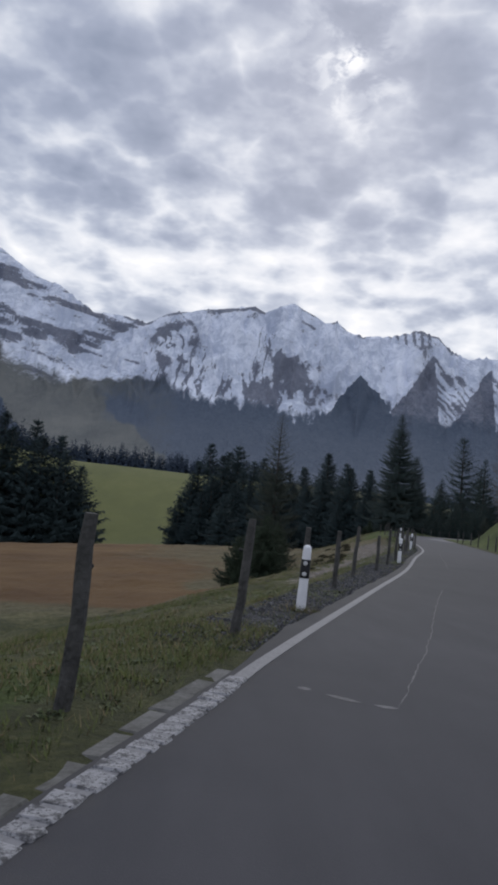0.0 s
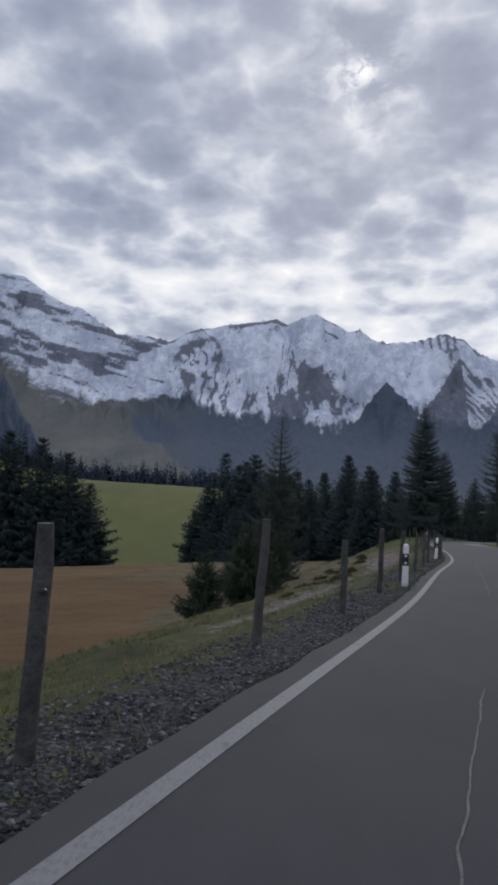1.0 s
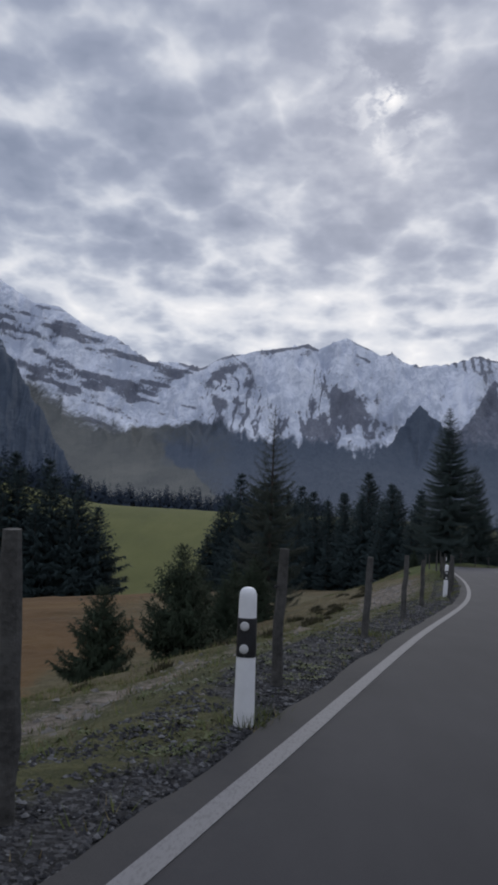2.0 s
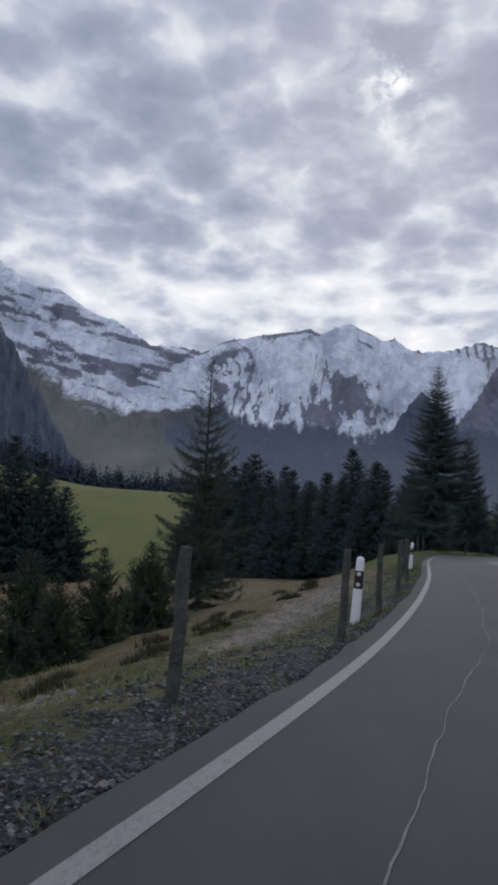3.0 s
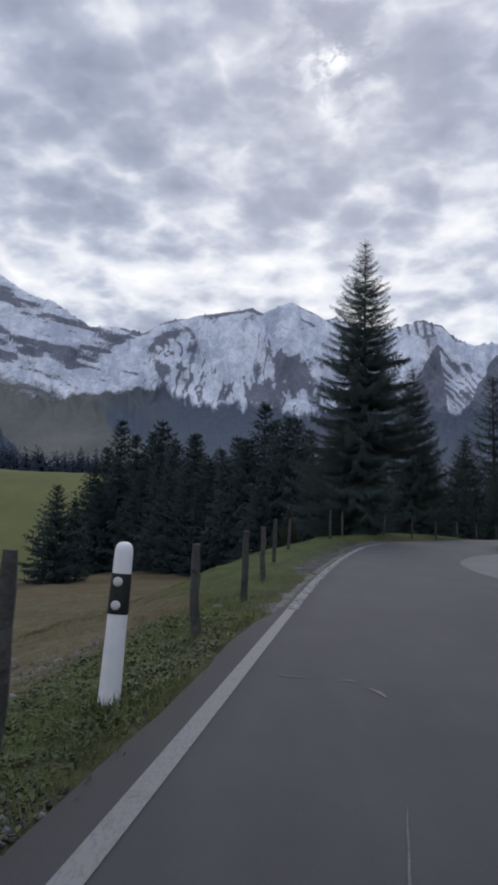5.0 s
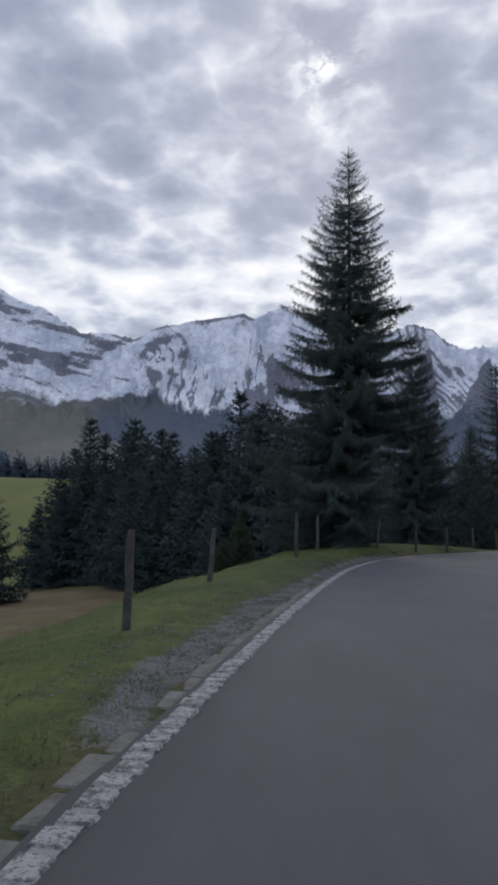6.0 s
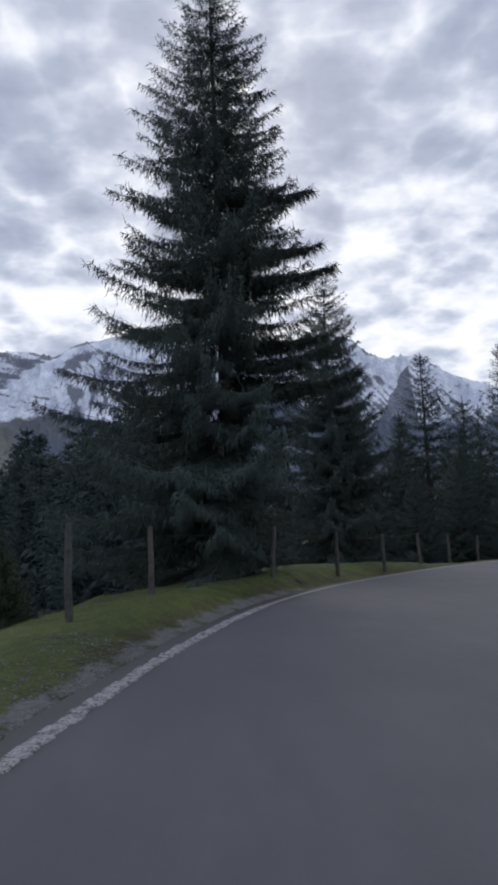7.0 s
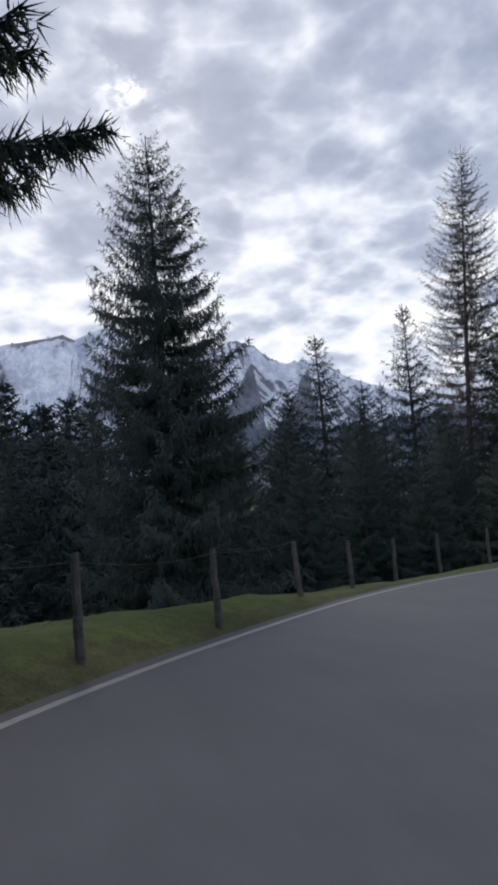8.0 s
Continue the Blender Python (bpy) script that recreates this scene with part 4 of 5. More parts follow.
    out = cv * (1, 1, 0) / np.maximum(np.hypot(cv[:, 0], cv[:, 1]), 0.05)[:, None] * 0.5 + (0, 0, sky_up)
    out = out + rng.normal(0, softness, (len(start), 3))[own]
    out /= np.linalg.norm(out, axis=1, keepdims=True)
    tv = [tuple(v) for v in tv]
    base = len(tv)
    tv += [tuple(v) for v in wv]
    tf = list(tf) + [tuple(int(q) + base for q in f) for f in wf]
    return mesh_from("trunk", tv, tf, M[bark]), leafy_mesh("crown", cv, cf, out, M[foliage])


def conifer(name, meshes, x, y, label, scale=1.0, turn=0.0, sink=0.1, z=None, lean=(0.0, 0.0), group="", wide=1.0):
    gz = float(ground_height(x, y)[0]) if z is None else z
    ob = new(name)
    ob.matrix_basis = pose(x, y, gz - sink, lean[0], lean[1], turn) @ Matrix.Diagonal((scale * wide, scale * wide, scale, 1.0))
    part("trunk", meshes[0], ob)
    part("crown", meshes[1], ob)
    return tagged(ob, label, "tree", group)


# the side towards the road is shorter
big_spruce = conifer_meshes(11, 15.4, 5.15, whorl=0.44, per=10, gap=0.076, twig=(0.23, 0.0145), fuzz=1, droop=0.44, lift=0.26, upright=0.34, power=0.95, full=0.2, sky_up=0.4, skirt=0.05, hang=1.5, spread=0.30, jitter=(0.68, 1.08),
                            trim=(-0.1, [(0, 1.7), (3.6, 1.8), (4.6, 2.0), (5.6, 2.1), (7.0, 2.2), (9.0, 2.0), (12.0, 1.4), (16, 0.6)]),
                            extra=[(4.55, -0.10, 3.1), (4.7, 0.5, 2.6), (5.05, -0.30, 2.6), (5.6, 0.1, 2.5), (7.05, -0.15, 2.65), (7.85, 0.2, 2.5), (9.0, -0.1, 2.2)])
conifer("spruce", big_spruce, 18.4, 84.1, "tall dense dark green spruce behind the roadside fence", z=-0.5)
second_spruce = conifer_meshes(12, 12.1, 3.1, whorl=0.42, per=9.0, gap=0.09, twig=(0.27, 0.0175), fuzz=1, droop=0.40, lift=0.34, upright=0.36, power=0.66, full=0.1, skirt=0.04, sky_up=0.4, hang=1.5, spread=0.32)
conifer("spruce", second_spruce, 23.3, 94.5, "slender pointed spruce with drooping branches by the fence", z=-1.65)
larch = conifer_meshes(13, 15.5, 3.3, whorl=0.56, per=7.0, gap=0.115, twig=(0.34, 0.023), fuzz=0, droop=0.40, lift=0.34, bare=0.6, bare_from=0.64, power=0.72, full=0.06, hang=1.1, foliage="needles_larch", spread=0.30, jitter=(0.7, 1.1), limb=1.8)
conifer("larch", larch, 1.95, 67.6, "thin half-bare conifer with sparse olive needles", z=-4.2, sink=0.0)
dead = conifer_meshes(14, 26.0, 4.5, whorl=0.66, per=9, gap=0.15, twig=(0.34, 0.02), fuzz=0, droop=0.16, lift=0.34, upright=0.2, power=0.6, full=0.05, hang=0.35, foliage="twigs", bark="grey_bark", spread=0.12, stem=0.0085, limb=1.9)
conifer("bare_conifer", dead, 43.5, 115.0, "tall bare brownish conifer with fine dry twigs", z=-2.9, lean=(0.0, 5.0))

# smaller trees that share a few shapes
FORMS = [conifer_meshes(20 + k, 10.0, (2.5, 2.9, 2.2, 2.7)[k], whorl=0.52, per=8, gap=0.21, twig=(0.55, 0.068), fuzz=0, skirt=0.02, power=(1.0, 0.9, 1.05, 0.95)[k], foliage="needles_far", hang=1.1, softness=0.03, sky_up=0.3) for k in range(4)]
NEARER = [conifer_meshes(30 + k, 10.0, (2.9, 3.2, 2.6)[k], whorl=0.48, per=7, gap=0.125, twig=(0.36, 0.031), fuzz=0, skirt=0.02, power=(1.0, 0.92, 1.05)[k], foliage="needles_wood", hang=1.1, lift=0.34, softness=0.04, sky_up=0.35) for k in range(3)]
GREENER = (NEARER[1][0], NEARER[1][1].copy())
GREENER[1].materials[0] = M["needles_larch"]
YOUNG = [conifer_meshes(40 + k, 10.0, (4.0, 3.6, 4.4)[k], whorl=0.72, per=9, gap=0.21, twig=(0.70, 0.062), fuzz=1, skirt=0.02, power=(0.85, 0.95, 0.8)[k], full=0.12, jitter=(0.6, 1.15), lift=0.45, droop=0.25, foliage="needles_young", hang=0.8, sky_up=0.4) for k in range(3)]
rng = np.random.default_rng(5)
count = [0]


def wood_tree(x, y, top, label, group, wide=1.0, forms=FORMS):
    g = float(ground_height(x, y)[0])
    k = count[0] = count[0] + 1
    return conifer("spruce", forms[k % len(forms)], x, y, label, scale=(top - g) / 10.0, turn=float(rng.uniform(0, 360)), z=g, sink=0.15, group=group, wide=wide)


# dark group standing in the hollow
for x, y, top in ((-38.5, 163, 6.0), (-36.5, 166, -3.0), (-41.5, 160, 9.5), (-44.0, 165, 13.0), (-47.5, 161, 12.0), (-51.0, 166, 16.5), (-54.5, 160, 14.0), (-58.0, 165, 17.5), (-62.0, 160, 18.0), (-66.0, 166, 20.0),
                  (-71.0, 161, 19.0), (-42.0, 157, 3.0), (-49.0, 156, 6.0), (-56.0, 156, 8.0), (-77.0, 165, 21.0), (-63.0, 155, 10.0), (-84.0, 163, 22.0)):
    wood_tree(x, y, top, "tall dark spruce in a dense group in the hollow", "spruces in the hollow", 1.6)
# middle group beyond the brown field
for x, y, top in ((-8.5, 165, 14.6), (-1.5, 165, 14.6), (-5.0, 160, 11.5), (-12.0, 162, 6.5), (-14.5, 160, 1.0), (2.0, 152, 10.5), (6.5, 129, 8.9), (9.0, 140, 8.0), (3.6, 134, 7.0), (12.4, 110, 6.8),
                  (14.3, 121, 11.5), (15.8, 106, 8.3), (17.7, 120, 10.0), (10.5, 118, 5.5), (6.5, 121, 4.5), (-3.5, 109, 2.4), (1.0, 140, 6.0), (-9.0, 152, 3.0), (19.5, 108, 6.0), (21.0, 116, 8.0), (8.0, 113, 2.0), (17.0, 98, 4.0), (20.3, 101, 5.0), (13.5, 100, 2.5), (15.5, 112, 7.0), (18.6, 94, 2.6),
                  (-11.0, 168, 10.0), (-4.0, 171, 13.0), (4.5, 160, 12.0), (-7.0, 155, 7.0), (0.0, 150, 8.0), (5.5, 142, 8.5), (11.5, 131, 9.0), (8.5, 124, 6.0), (12.0, 140, 9.5), (16.0, 132, 11.0), (19.5, 126, 9.5), (13.0, 117, 7.5), (4.0, 125, 4.0), (-2.0, 146, 5.0), (22.5, 124, 9.5), (24.0, 112, 7.0)):
    wood_tree(x, y, top, "dark green spruce in the group past the field", "spruces past the field", 1.55)
# wall of trees outside the bend
for x, y, top in ((26.5, 101, 4.2), (29.0, 104, 4.7), (30.5, 100, 3.6), (32.5, 104, 4.6), (34.5, 101, 3.5), (36.5, 105, 4.3), (38.5, 101, 3.4), (40.5, 104, 4.2), (42.5, 100, 3.4), (45.0, 103, 4.5), (47.5, 99, 3.6),
                  (50.0, 102, 5.0), (28.0, 110, 6.2), (32.0, 112, 7.4), (36.0, 112, 6.4), (40.0, 111, 6.6), (45.5, 110, 7.5), (49.0, 109, 8.0), (54.0, 98, 6.0), (57.0, 103, 9.0), (30.0, 118, 7.6), (35.0, 121, 9.0), (25.5, 106, 5.0),
                  (46.8, 146, 19.5), (48.8, 140, 13.3), (47.0, 114, 14.5), (42.0, 122, 9.5), (50.0, 120, 12.0), (54.0, 112, 14.0), (60.0, 96, 10.0), (63.0, 104, 15.0), (19.5, 97.5, 3.2), (24.5, 99.0, 3.6), (27.8, 98.2, 2.8), (31.8, 98.0, 2.4), (22.0, 103.0, 4.6), (33.5, 108.0, 5.0), (38.3, 107.5, 5.2), (43.0, 106.5, 5.0)):
    wood_tree(x, y, top, "dark spruce in the dense wood outside the bend", "spruces outside the bend", 1.5 if y > 130 else 1.3 if top < 9 else 0.95, NEARER)
wood_tree(35.2, 99.0, 2.6, "lighter yellow-green young conifer at the wood edge", "spruces outside the bend", 1.5, [GREENER])
wood_tree(38.8, 98.6, 3.0, "lighter yellow-green young conifer at the wood edge", "spruces outside the bend", 1.4, [GREENER])
wood_tree(40.3, 114.5, 12.6, "slim dark spruce in the wood outside the bend", "spruces outside the bend", 1.05, NEARER)
# young trees on the slope
for x, y, h in ((0.0, 40.4, 3.9), (1.0, 46.0, 2.7), (-1.75, 36.8, 2.9), (1.7, 55.0, 3.6), (0.9, 50.8, 3.4), (14.4, 80.0, 1.6), (13.85, 80.3, 0.95), (0.2, 60.5, 3.0), (-0.4, 47.5, 3.6)):
    g = float(ground_height(x, y)[0])
    conifer("young_spruce", YOUNG[int(h * 10) % 3], x, y, "young bushy spruce on the grass slope", scale=h / 10, z=g, sink=0.05, turn=h * 70, group="young spruces", wide=1.15)


def far_wood():
    """The thin dark belt of trees along the top of the meadow, and trees up the left shoulder."""
    g = np.random.default_rng(31)
    pts = np.array([(g.uniform(-150, 20), g.uniform(352, 420), g.uniform(6, 14)) for _ in range(760)] + [(g.uniform(-330, -120), g.uniform(300, 520), g.uniform(10, 22)) for _ in range(260)])
    z = ground_height(pts[:, 0], pts[:, 1]) - 0.5
    z = np.where((pts[:, 1] > 345) & (pts[:, 0] > -120), np.maximum(z, -4.0), z)
    k = 44
    x, y, z, h = (np.repeat(v, k) for v in (pts[:, 0], pts[:, 1], z, pts[:, 2]))
    f, a = g.random(len(x)) ** 1.3, g.uniform(0, 6.28, len(x))
    rr = 0.22 * h * (1 - f) * g.uniform(0.2, 1.0, len(x))
    start = np.stack([x + rr * np.cos(a), y + rr * np.sin(a), z + h * (f * 0.93 + 0.05)], 1)
    along = np.stack([0.12 * np.cos(a), 0.12 * np.sin(a), -0.12 + 0.2 * f], 1) * (h * (1.1 - 0.7 * f))[:, None]
    verts, faces = spindles(start, along, 0.085 * h * (1.15 - f))
    nrm = np.repeat(np.stack([0.3 * np.cos(a), 0.3 * np.sin(a) - 0.4, np.full(len(a), 0.35)], 1), 4, 0)
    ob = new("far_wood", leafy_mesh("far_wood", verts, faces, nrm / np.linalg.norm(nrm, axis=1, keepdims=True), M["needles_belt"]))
    return tagged(ob, "belt of dark spruces along the top of the meadow", "forest", kind="stuff")


far_wood()


# ---- fence posts ----
def post_mesh(seed, h=1.42, r=0.047):
    g = np.random.default_rng(seed)
    n = 7
    path = [(g.uniform(-0.012, 0.012) * (k > 0), g.uniform(-0.012, 0.012) * (k > 0), -0.28 + h * k / n) for k in range(n + 1)]
    rad = [r * (1.06 - 0.12 * k / n) for k in range(n)] + [r * 0.82]
    v, f = tube(path, rad, 9, True, 0.07, g)
    return mesh_from("post_wood", v, f, M["post_wood"])


def insulator_mesh():
    v, f = tube([(0.05, 0, 0.0), (0.075, 0, 0.0), (0.085, 0, 0.0), (0.1, 0, 0.0)], [0.008, 0.008, 0.018, 0.012], 7)
    return mesh_from("insulator", v, f, M["black"])


POSTS = [post_mesh(s) for s in range(5)]
INSULATOR = insulator_mesh()


def fence_post(k, x, y, z, top_x=0.0, top_y=0.0, h=1.13, label=""):
    """A post with its foot at x, y and its top moved by top_x, top_y."""
    ob = new("fence_post")
    tilt = Vector((0, 0, 1)).rotation_difference(Vector((top_x, top_y, h))).to_matrix().to_4x4()
    ob.matrix_basis = Matrix.Translation((x, y, z)) @ tilt @ Matrix.Rotation(k * 1.3, 4, "Z") @ Matrix.Diagonal((1, 1, h / 1.14, 1))
    part("wood", POSTS[k % 5], ob)
    ins = part("insulator", INSULATOR, ob, "black wire insulator")
    ins.location = (0, 0, 0.82)
    return tagged(ob, label or "weathered round wooden fence post on the verge", "fence post", "roadside fence posts")


# foot x, foot y, lean of the top across and along, height
FENCE = [(-4.15, -3.9, 0.12, 0.0, 1.1), (-3.29, -0.73, 0.04, 0.0, 1.08), (-2.32, 2.38, 0.08, 0.0, 1.15), (-1.34, 5.62, 0.03, 0, 1.13), (-0.38, 8.74, 0.02, 0, 1.09), (0.64, 12.5, 0.05, -0.05, 1.2), (1.79, 15.25, 0.02, 0, 1.0),
         (2.83, 18.5, 0.0, -0.15, 1.18), (3.83, 21.65, 0.03, 0, 1.13), (4.89, 25.17, 0.06, 0, 1.06), (5.88, 28.5, 0.05, 0, 1.1), (6.72, 31.5, 0.04, 0, 1.0), (8.03, 34.92, 0.04, 0, 1.0),
         (8.84, 38.4, 0.0, 0, 1.12), (9.65, 42.04, 0.02, 0, 1.12), (10.36, 45.45, -0.06, -0.1, 1.13), (10.83, 49.45, 0.08, 0, 1.22), (11.31, 52.4, 0.05, 0, 1.05), (12.05, 55.73, -0.02, 0, 0.87), (12.5, 58.6, 0.01, 0, 0.93),
         (12.83, 61.5, -0.02, 0, 0.95), (13.2, 66.0, 0.03, 0, 1.05), (13.86, 71.2, 0.06, 0.1, 0.93), (15.87, 77.0, 0.0, 0, 1.15), (16.75, 80.0, 0.0, 0, 1.1), (19.15, 82.95, 0.06, 0, 1.04), (21.03, 85.1, 0.0, 0, 1.04), (22.77, 87.0, -0.02, 0, 1.0),
         (24.72, 89.6, -0.06, 0, 0.93), (26.4, 91.45, -0.02, 0, 0.95), (28.2, 93.2, 0.0, 0, 1.0), (30.1, 94.6, 0.0, 0, 1.0), (32.2, 95.6, 0.0, 0, 1.05)]
for k, (x, y, tx, ty, h) in enumerate(FENCE):
    fence_post(k, x, y, float(ground_height(x, y)[0]), tx, ty, h)
for k, (d, l) in enumerate(((40, -5.3), (44, -5.25), (47.5, -5.3), (51, -5.2), (55, -5.3), (59, -5.25), (63, -5.3))):
    x, y, z, _ = along_road(dist_at(d), l)
    fence_post(k + 2, x, y, float(ground_height(x, y)[0]), 0.02, 0, 1.05, "weathered fence post on the grassy bank")


def wire_between(a, b, sag):
    pts = [Vector(a).lerp(Vector(b), k / 8) - Vector((0, 0, sag * (1 - (k / 4 - 1) ** 2))) for k in range(9)]
    v, f = tube(pts, [0.002] * 9, 4, True)
    return tagged(new("fence_wire", mesh_from("fence_wire", v, f, M["wire"])), "thin sagging fence wire between two posts", "fence wire", "fence wires")


RUN = [(16.75, 80.0), (19.15, 82.95), (21.03, 85.1), (22.77, 87.0), (24.72, 89.6)]
for k, (a, b) in enumerate(zip(RUN[:-1], RUN[1:])):
    wire_between((*a, float(ground_height(*a)[0]) + 0.95), (*b, float(ground_height(*b)[0]) + 0.95), (0.04, 0.06, 0.08, 0.05)[k])


# ---- delineator posts ----
def delineator_meshes():
    """White guide post: rounded triangular hollow section with a domed slanting cap, band and two lenses."""
    def ring(z, s):
        pts = []
        for k in range(18):
            t = 2 * math.pi * k / 18
            x = 0.063 * math.copysign(abs(math.cos(t)) ** 0.75, math.cos(t)) * s
            y = 0.052 * math.copysign(abs(math.sin(t)) ** 0.85, math.sin(t)) * s
            pts.append((x * (1.0 - 0.25 * (y > 0) * abs(y) / 0.052), y, z))
        return pts
    def loft(levels):
        verts, faces = [], []
        for z, s in levels:
            verts += ring(z, s)
        for i in range(len(levels) - 1):
            faces += [(i * 18 + k, i * 18 + (k + 1) % 18, (i + 1) * 18 + (k + 1) % 18, (i + 1) * 18 + k) for k in range(18)]
        faces += [tuple(range(18))[::-1], tuple(range((len(levels) - 1) * 18, len(levels) * 18))]
        return verts, faces
    body = mesh_from("body", *loft([(-0.25, 1.12), (0.0, 1.1), (0.3, 1.04), (0.6, 0.98), (0.86, 0.93), (0.90, 0.9), (0.925, 0.78), (0.94, 0.55), (0.946, 0.2)]), M["white"], True)
    band = mesh_from("band", *loft([(0.50, 1.045), (0.505, 1.055), (0.745, 1.005), (0.75, 0.99)]), M["black"], True)
    lv, lf = tube([(0, 0.0, 0), (0, -0.008, 0), (0, -0.012, 0)], [0.03, 0.03, 0.022], 14)
    lens = mesh_from("reflector", lv, lf, M["reflector"], True)
    return body, band, lens


DELINEATOR = delineator_meshes()


def delineator(x, y, z, tx, ty, turn):
    ob = new("delineator_post")
    tilt = Vector((0, 0, 1)).rotation_difference(Vector((tx, ty, 0.93))).to_matrix().to_4x4()
    ob.matrix_basis = Matrix.Translation((x, y, z)) @ tilt @ Matrix.Rotation(radians(turn), 4, "Z")
    part("body", DELINEATOR[0], ob)
    part("band", DELINEATOR[1], ob, "black band")
    for hz, dx in ((0.70, -0.012), (0.555, -0.012)):
        lens = part("reflector", DELINEATOR[2], ob, "round white reflector")
        lens.location = (dx, -0.0525, hz)
    return tagged(ob, "white plastic delineator post with black band and reflectors", "delineator", "delineator posts")


delineator(-1.41, 4.90, 0.95, 0.03, 0.0, 0)
delineator(3.66, 20.33, 0.53, 0.0, -0.05, 0)
delineator(8.34, 36.93, 0.17, 0.06, 0.03, 2)
delineator(11.68, 53.41, 0.01, 0.06, 0.03, 2)


# ---- loose cover on the verge ----
def verge_points(g, n, y0, y1, lat):
    ds = g.uniform(dist_at(y0), dist_at(y1), n)
    ls = lat(n)
    seg = np.r_[0, np.cumsum(np.linalg.norm(np.diff(LINE[:, :2], axis=0), axis=1))]
    x = np.interp(ds, seg, LINE[:, 0]) + np.interp(ds, seg, LEFT[:, 0]) * ls
    y = np.interp(ds, seg, LINE[:, 1]) + np.interp(ds, seg, LEFT[:, 1]) * ls
    return x, y, ls


def grass():
    g = np.random.default_rng(41)
    n = 50000
    x, y, l = verge_points(g, n, -5, 88, lambda k: 0.31 + 9.4 * g.random(k) ** 1.7)
    xa, ya, la = verge_points(g, 8000, -5, 6.5, lambda k: 0.36 + 5.0 * g.random(k) ** 1.4)
    x, y, l, n = np.r_[x, xa], np.r_[y, ya], np.r_[l, la], n + 8000
    thick = np.where((y < 3) | (y > 50), 1.0, np.where(l > 1.25, 0.85, 0.12))
    thick = thick * (1 - 0.85 * np.exp(-((l - 3.3) / 0.7) ** 4) * ss(y, 12, 16) * (1 - ss(y, 54, 60)))
    thick = thick * (1 - 0.7 * ss(l, 2.0, 3.0) * ss(y, 44, 50) * (1 - ss(y, 62, 68)))
    clump = fractal(x * 0.8, y * 0.8, 2, 77) + 0.5
    keep = g.random(n) < thick * np.clip(clump * 1.7 - 0.25, 0.05, 1)
    x, y, l = x[keep], y[keep], l[keep]
    # rank tufts left standing round the feet of posts
    feet = np.array([(-1.42, 4.84), (3.66, 20.45), (8.32, 36.95), (11.69, 53.44), (4.94, 25.5), (8.83, 38.3), (9.62, 42.0), (10.31, 45.3), (10.85, 49.0)])
    near = np.repeat(feet, 55, 0) + g.normal(0, 0.13, (len(feet) * 55, 2)) + (0.03, -0.05)
    rank = np.r_[np.zeros(len(x)), np.ones(len(near))]
    x, y, l = np.r_[x, near[:, 0]], np.r_[y, near[:, 1]], np.r_[l, np.full(len(near), 0.9)]
    k = 4
    rank = np.repeat(rank, k)
    x, y, l = np.repeat(x, k), np.repeat(y, k), np.repeat(l, k)
    x, y = x + g.normal(0, 0.05, len(x)), y + g.normal(0, 0.05, len(y))
    z = ground_height(x, y) - 0.01
    ht = g.uniform(0.03, 0.095, len(x)) * (1 + 0.5 * ss(l, 2, 5)) * (1 - 0.6 * ss(y, 58, 66) * (1 - ss(l, 2, 5))) * (1 + 0.3 * rank)
    along = np.stack([g.normal(0, 0.45, len(x)) * ht, g.normal(0, 0.45, len(x)) * ht, ht], 1)
    v, f = spindles(np.stack([x, y, z], 1), along, np.full(len(x), 0.0042) * (1 + l * 0.15))
    nrm = np.repeat(g.normal(0, 0.25, (len(v) // 4, 3)), 4, 0) + (0, 0, 1)
    dry = 0.75 * ss(l, 1.1, 1.9) * ss(y, 44, 50) * (1 - ss(y, 60, 66)) - 0.35 * (1 - ss(l, 0.9, 1.5)) * ss(y, 48, 52) * (1 - ss(y, 60, 66))
    me = leafy_mesh("grass", v, f, nrm / np.linalg.norm(nrm, axis=1, keepdims=True), M["blade"])
    me.attributes.new("dry", "FLOAT", "POINT").data.foreach_set("value", np.repeat(dry, 4).astype(np.float32))
    return tagged(new("grass", me), "short uneven grass tufts on the verge", "grass", kind="stuff")


def stones(name, n, y0, y1, lat, lo, hi, mat, label, seed):
    g = np.random.default_rng(seed)
    x, y, l = verge_points(g, n, y0, y1, lat(g))
    z = ground_height(x, y)
    s = lo + (hi - lo) * g.random(n) ** 2.2
    base = np.array([(1, 0, 0), (0.35, 0.85, 0.1), (-0.75, 0.7, 0), (-0.9, -0.35, 0.1), (0.2, -0.9, 0), (0.4, 0.15, 0.55), (-0.35, -0.1, 0.62)], float)
    verts = (base[None] * (1 + g.uniform(-0.32, 0.32, (n, 7, 3)))) * s[:, None, None]
    a = g.uniform(0, 6.28, n)
    ca, sa = np.cos(a)[:, None], np.sin(a)[:, None]
    vx, vy = verts[..., 0] * ca - verts[..., 1] * sa, verts[..., 0] * sa + verts[..., 1] * ca
    verts = np.stack([vx + x[:, None], vy + y[:, None], verts[..., 2] + z[:, None] - 0.15 * s[:, None]], -1).reshape(-1, 3)
    f = np.array([(0, 1, 5), (1, 2, 6), (1, 6, 5), (2, 3, 6), (3, 4, 6), (4, 5, 6), (4, 0, 5)])
    f = (f[None] + 7 * np.arange(n)[:, None, None]).reshape(-1, 3)
    return tagged(new(name, mesh_from(name, verts.tolist(), f.tolist(), mat)), label, "gravel", kind="stuff")


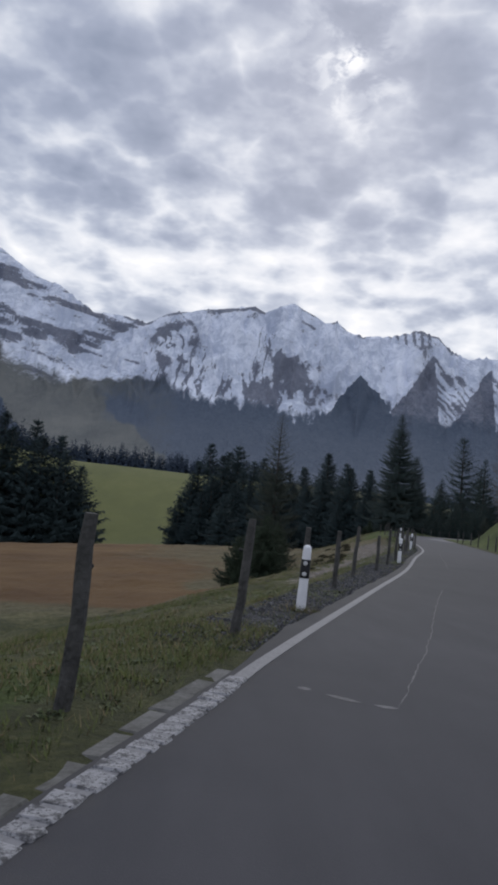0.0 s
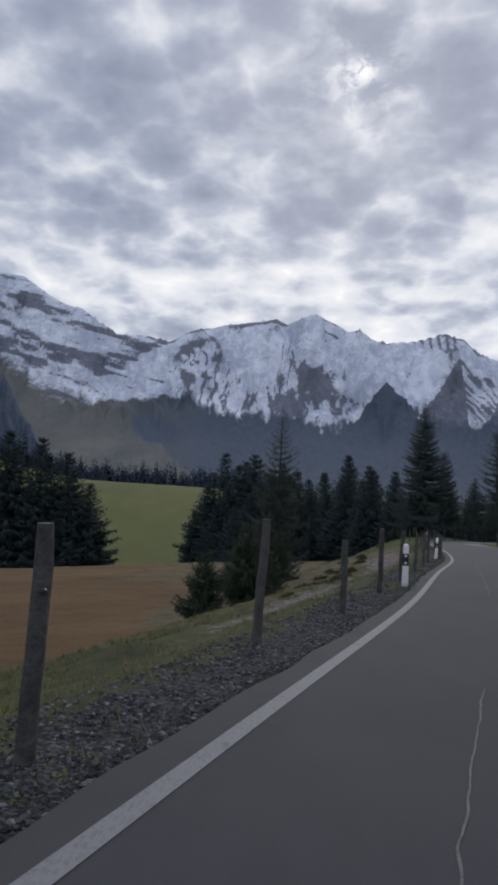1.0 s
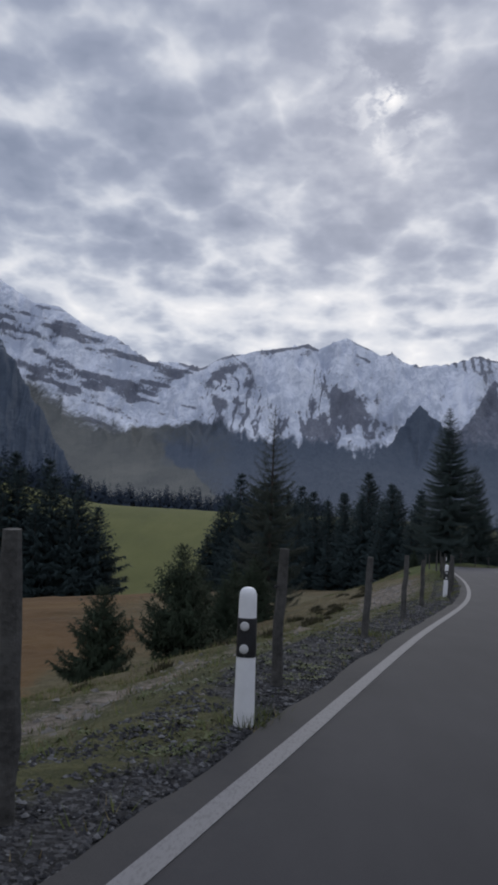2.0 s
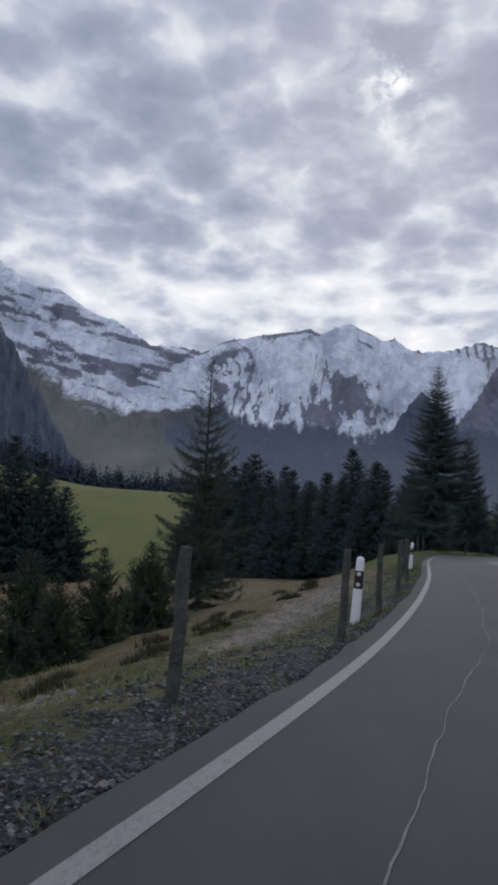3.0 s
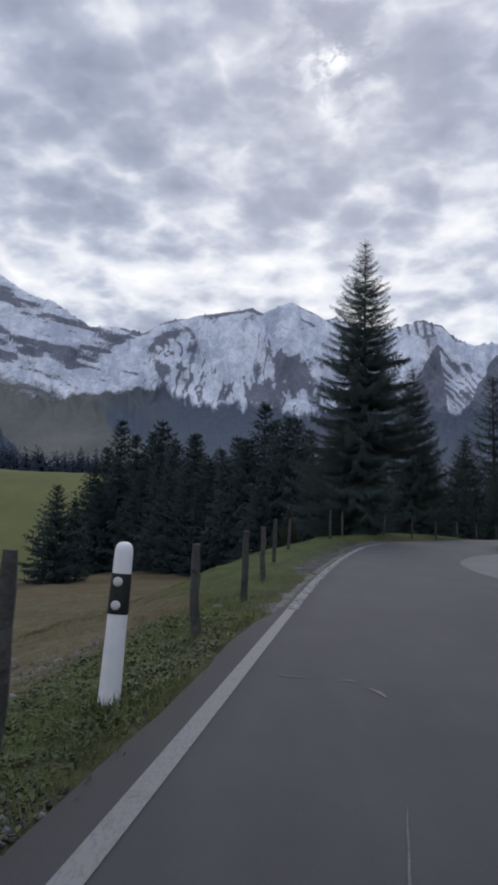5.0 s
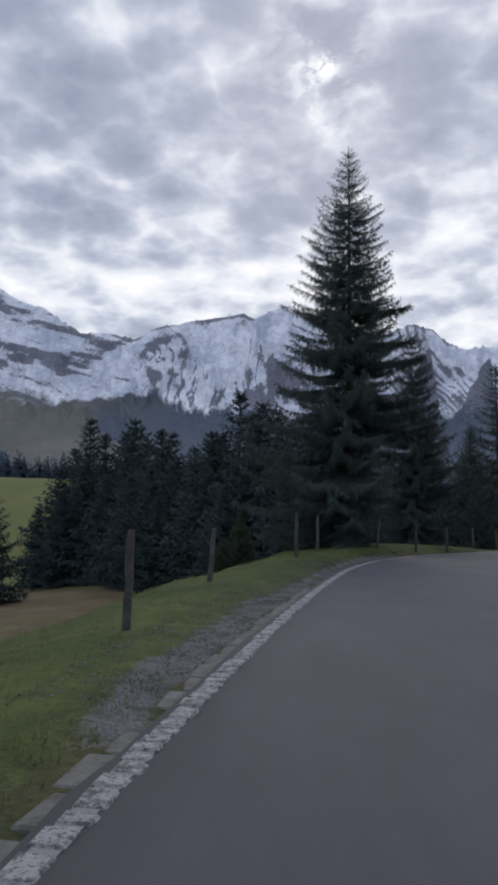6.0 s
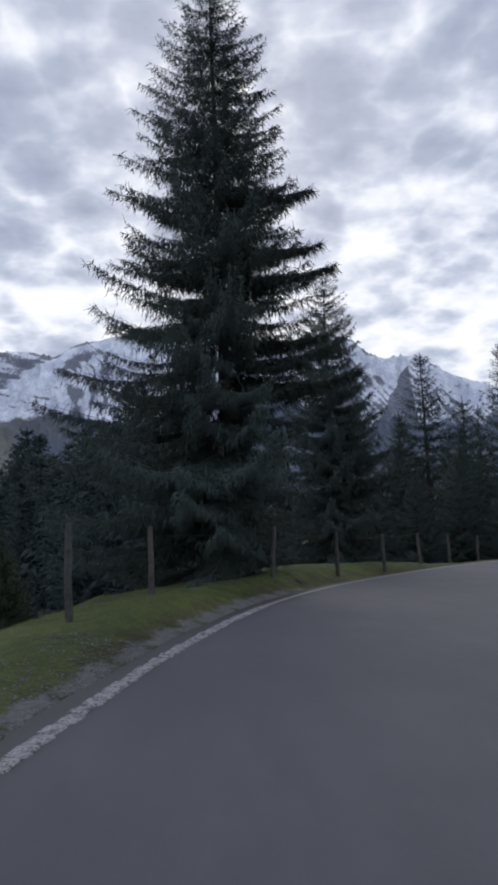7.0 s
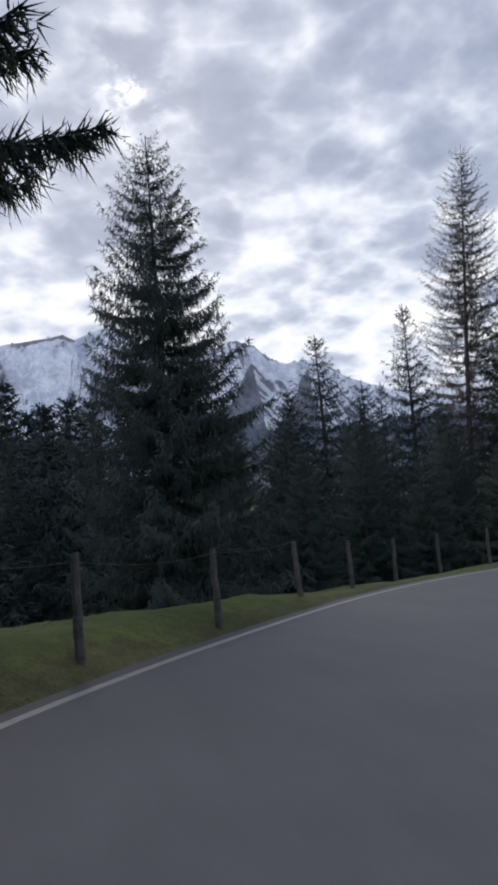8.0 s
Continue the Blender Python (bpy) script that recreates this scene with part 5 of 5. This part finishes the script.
def weeds():
    """Low broad-leaved plants between the gravel and the grass."""
    g = np.random.default_rng(61)
    n = 5200
    x, y, l = verge_points(g, n, -6, 57, lambda k: 0.42 + 2.6 * g.random(k) ** 1.4)
    keep = fractal(x * 0.5, y * 0.5, 2, 88) > np.where((l < 1.2) & (y > 3) & (y < 45), 0.2, np.where(y > 50, -0.3, -0.12))
    x, y = x[keep], y[keep]
    more = verge_points(g, 1000, 49.8, 57, lambda k: 0.36 + 1.3 * g.random(k))
    x, y = np.r_[x, more[0]], np.r_[y, more[1]]
    n, k = len(x), 13
    z = ground_height(x, y)
    size = np.repeat(g.uniform(0.016, 0.046, n), k)
    a = g.uniform(0, 6.28, n * k)
    up = g.uniform(0.15, 0.9, n * k)
    base = np.stack([np.repeat(x, k), np.repeat(y, k), np.repeat(z, k)], 1) + g.normal(0, 0.025, (n * k, 3)) * (1.6, 1.6, 0)
    out = np.stack([np.cos(a), np.sin(a), up], 1) * size[:, None]
    side = np.stack([-np.sin(a), np.cos(a), 0 * a], 1) * (size * 0.3)[:, None]
    v = np.stack([base, base + out * 0.55 + side, base + out * (1, 1, 0.75), base + out * 0.55 - side], 1).reshape(-1, 3)
    f = (np.array([[0, 1, 2], [0, 2, 3]])[None] + 4 * np.arange(n * k)[:, None, None]).reshape(-1, 3)
    nrm = np.repeat(g.normal(0, 0.3, (n * k, 3)), 4, 0) + (0, 0, 1)
    return tagged(new("weeds", leafy_mesh("weeds", v, f, nrm / np.linalg.norm(nrm, axis=1, keepdims=True), M["leaf"], True)), "low broad-leaved weeds along the gravel edge", "weeds", kind="stuff")


def tussocks():
    """Dark rank tussocks along the lower edge of the farm track."""
    g = np.random.default_rng(71)
    n = 46
    x, y, l = verge_points(g, n, 26, 60, lambda k: 4.9 + 1.9 * g.random(k) ** 1.5)
    size = g.uniform(0.12, 0.34, n)
    k = 150
    cx, cy, size = np.repeat(x, k), np.repeat(y, k), np.repeat(size, k)
    a, rr = g.uniform(0, 6.28, n * k), np.sqrt(g.random(n * k))
    px, py = cx + 1.2 * size * rr * np.cos(a), cy + 1.2 * size * rr * np.sin(a)
    ht = size * (1.1 - 0.7 * rr) * g.uniform(0.7, 1.3, n * k)
    along = np.stack([0.5 * rr * np.cos(a) * ht, 0.5 * rr * np.sin(a) * ht, ht], 1) + g.normal(0, 0.15, (n * k, 3)) * ht[:, None]
    v, f = spindles(np.stack([px, py, ground_height(px, py) - 0.02], 1), along, 0.012 + 0.02 * size)
    nrm = np.repeat(np.stack([0.4 * rr * np.cos(a), 0.4 * rr * np.sin(a), 0 * a + 1], 1), 4, 0)
    return tagged(new("tussocks", leafy_mesh("tussocks", v, f, nrm / np.linalg.norm(nrm, axis=1, keepdims=True), M["tussock"])), "dark rank grass tussocks below the farm track", "grass", kind="stuff")


def verge_stone(k, x, y, size):
    """One larger loose stone lying on the verge."""
    bm = bmesh.new()
    bmesh.ops.create_icosphere(bm, subdivisions=2, radius=0.75 * size)
    g = np.random.default_rng(k)
    way = [Vector(g.normal(0, 1, 3)).normalized() for _ in range(9)]
    for v in bm.verts:
        for d in way:
            v.co -= d * max(0.0, v.co.dot(d) - 0.42 * size)
        v.co.z *= 0.7
    me = bpy.data.meshes.new("verge_stone")
    bm.to_mesh(me)
    bm.free()
    me.materials.append(M["pale_stone"])
    ob = new("verge_stone", me)
    ob.matrix_basis = pose(x, y, float(ground_height(x, y)[0]) + 0.12 * size, 0, 0, 57 * k)
    return tagged(ob, "pale angular loose stone on the gravel verge", "stone", "verge stones")


for k, (x, y, size) in enumerate(((-1.30, 4.87, 0.045), (-1.33, 4.99, 0.035), (10.15, 47.05, 0.07), (10.47, 46.5, 0.05), (10.38, 46.6, 0.035), (10.64, 48.3, 0.03), (10.88, 48.95, 0.035), (9.95, 47.6, 0.06), (10.55, 46.3, 0.04))):
    verge_stone(k, x, y, size)
grass()
weeds()
tussocks()
stones("gravel", 64000, 1.5, 52, lambda g: (lambda k: 0.22 + 0.98 * g.random(k) ** 1.1), 0.006, 0.025, M["stone"], "grey crushed stone along the road edge", 51)
stones("shoulder_stones", 10000, 63, 76, lambda g: (lambda k: 0.26 + 0.95 * g.random(k) ** 1.3), 0.004, 0.017, M["grey_stone"], "fine grey loose stones on the road shoulder", 53)
stones("track_stones", 5500, 20, 58, lambda g: (lambda k: 3.1 + g.normal(0, 0.8, k)), 0.008, 0.075, M["pale_stone"], "pale stones on the worn farm track", 52)

# ---- stone setts under the line ----
kerb_row(-8.0, 0.2, 0.6, "kerb_row")
kerb_row(57.5, 79.5, 70.5, "kerb_row")
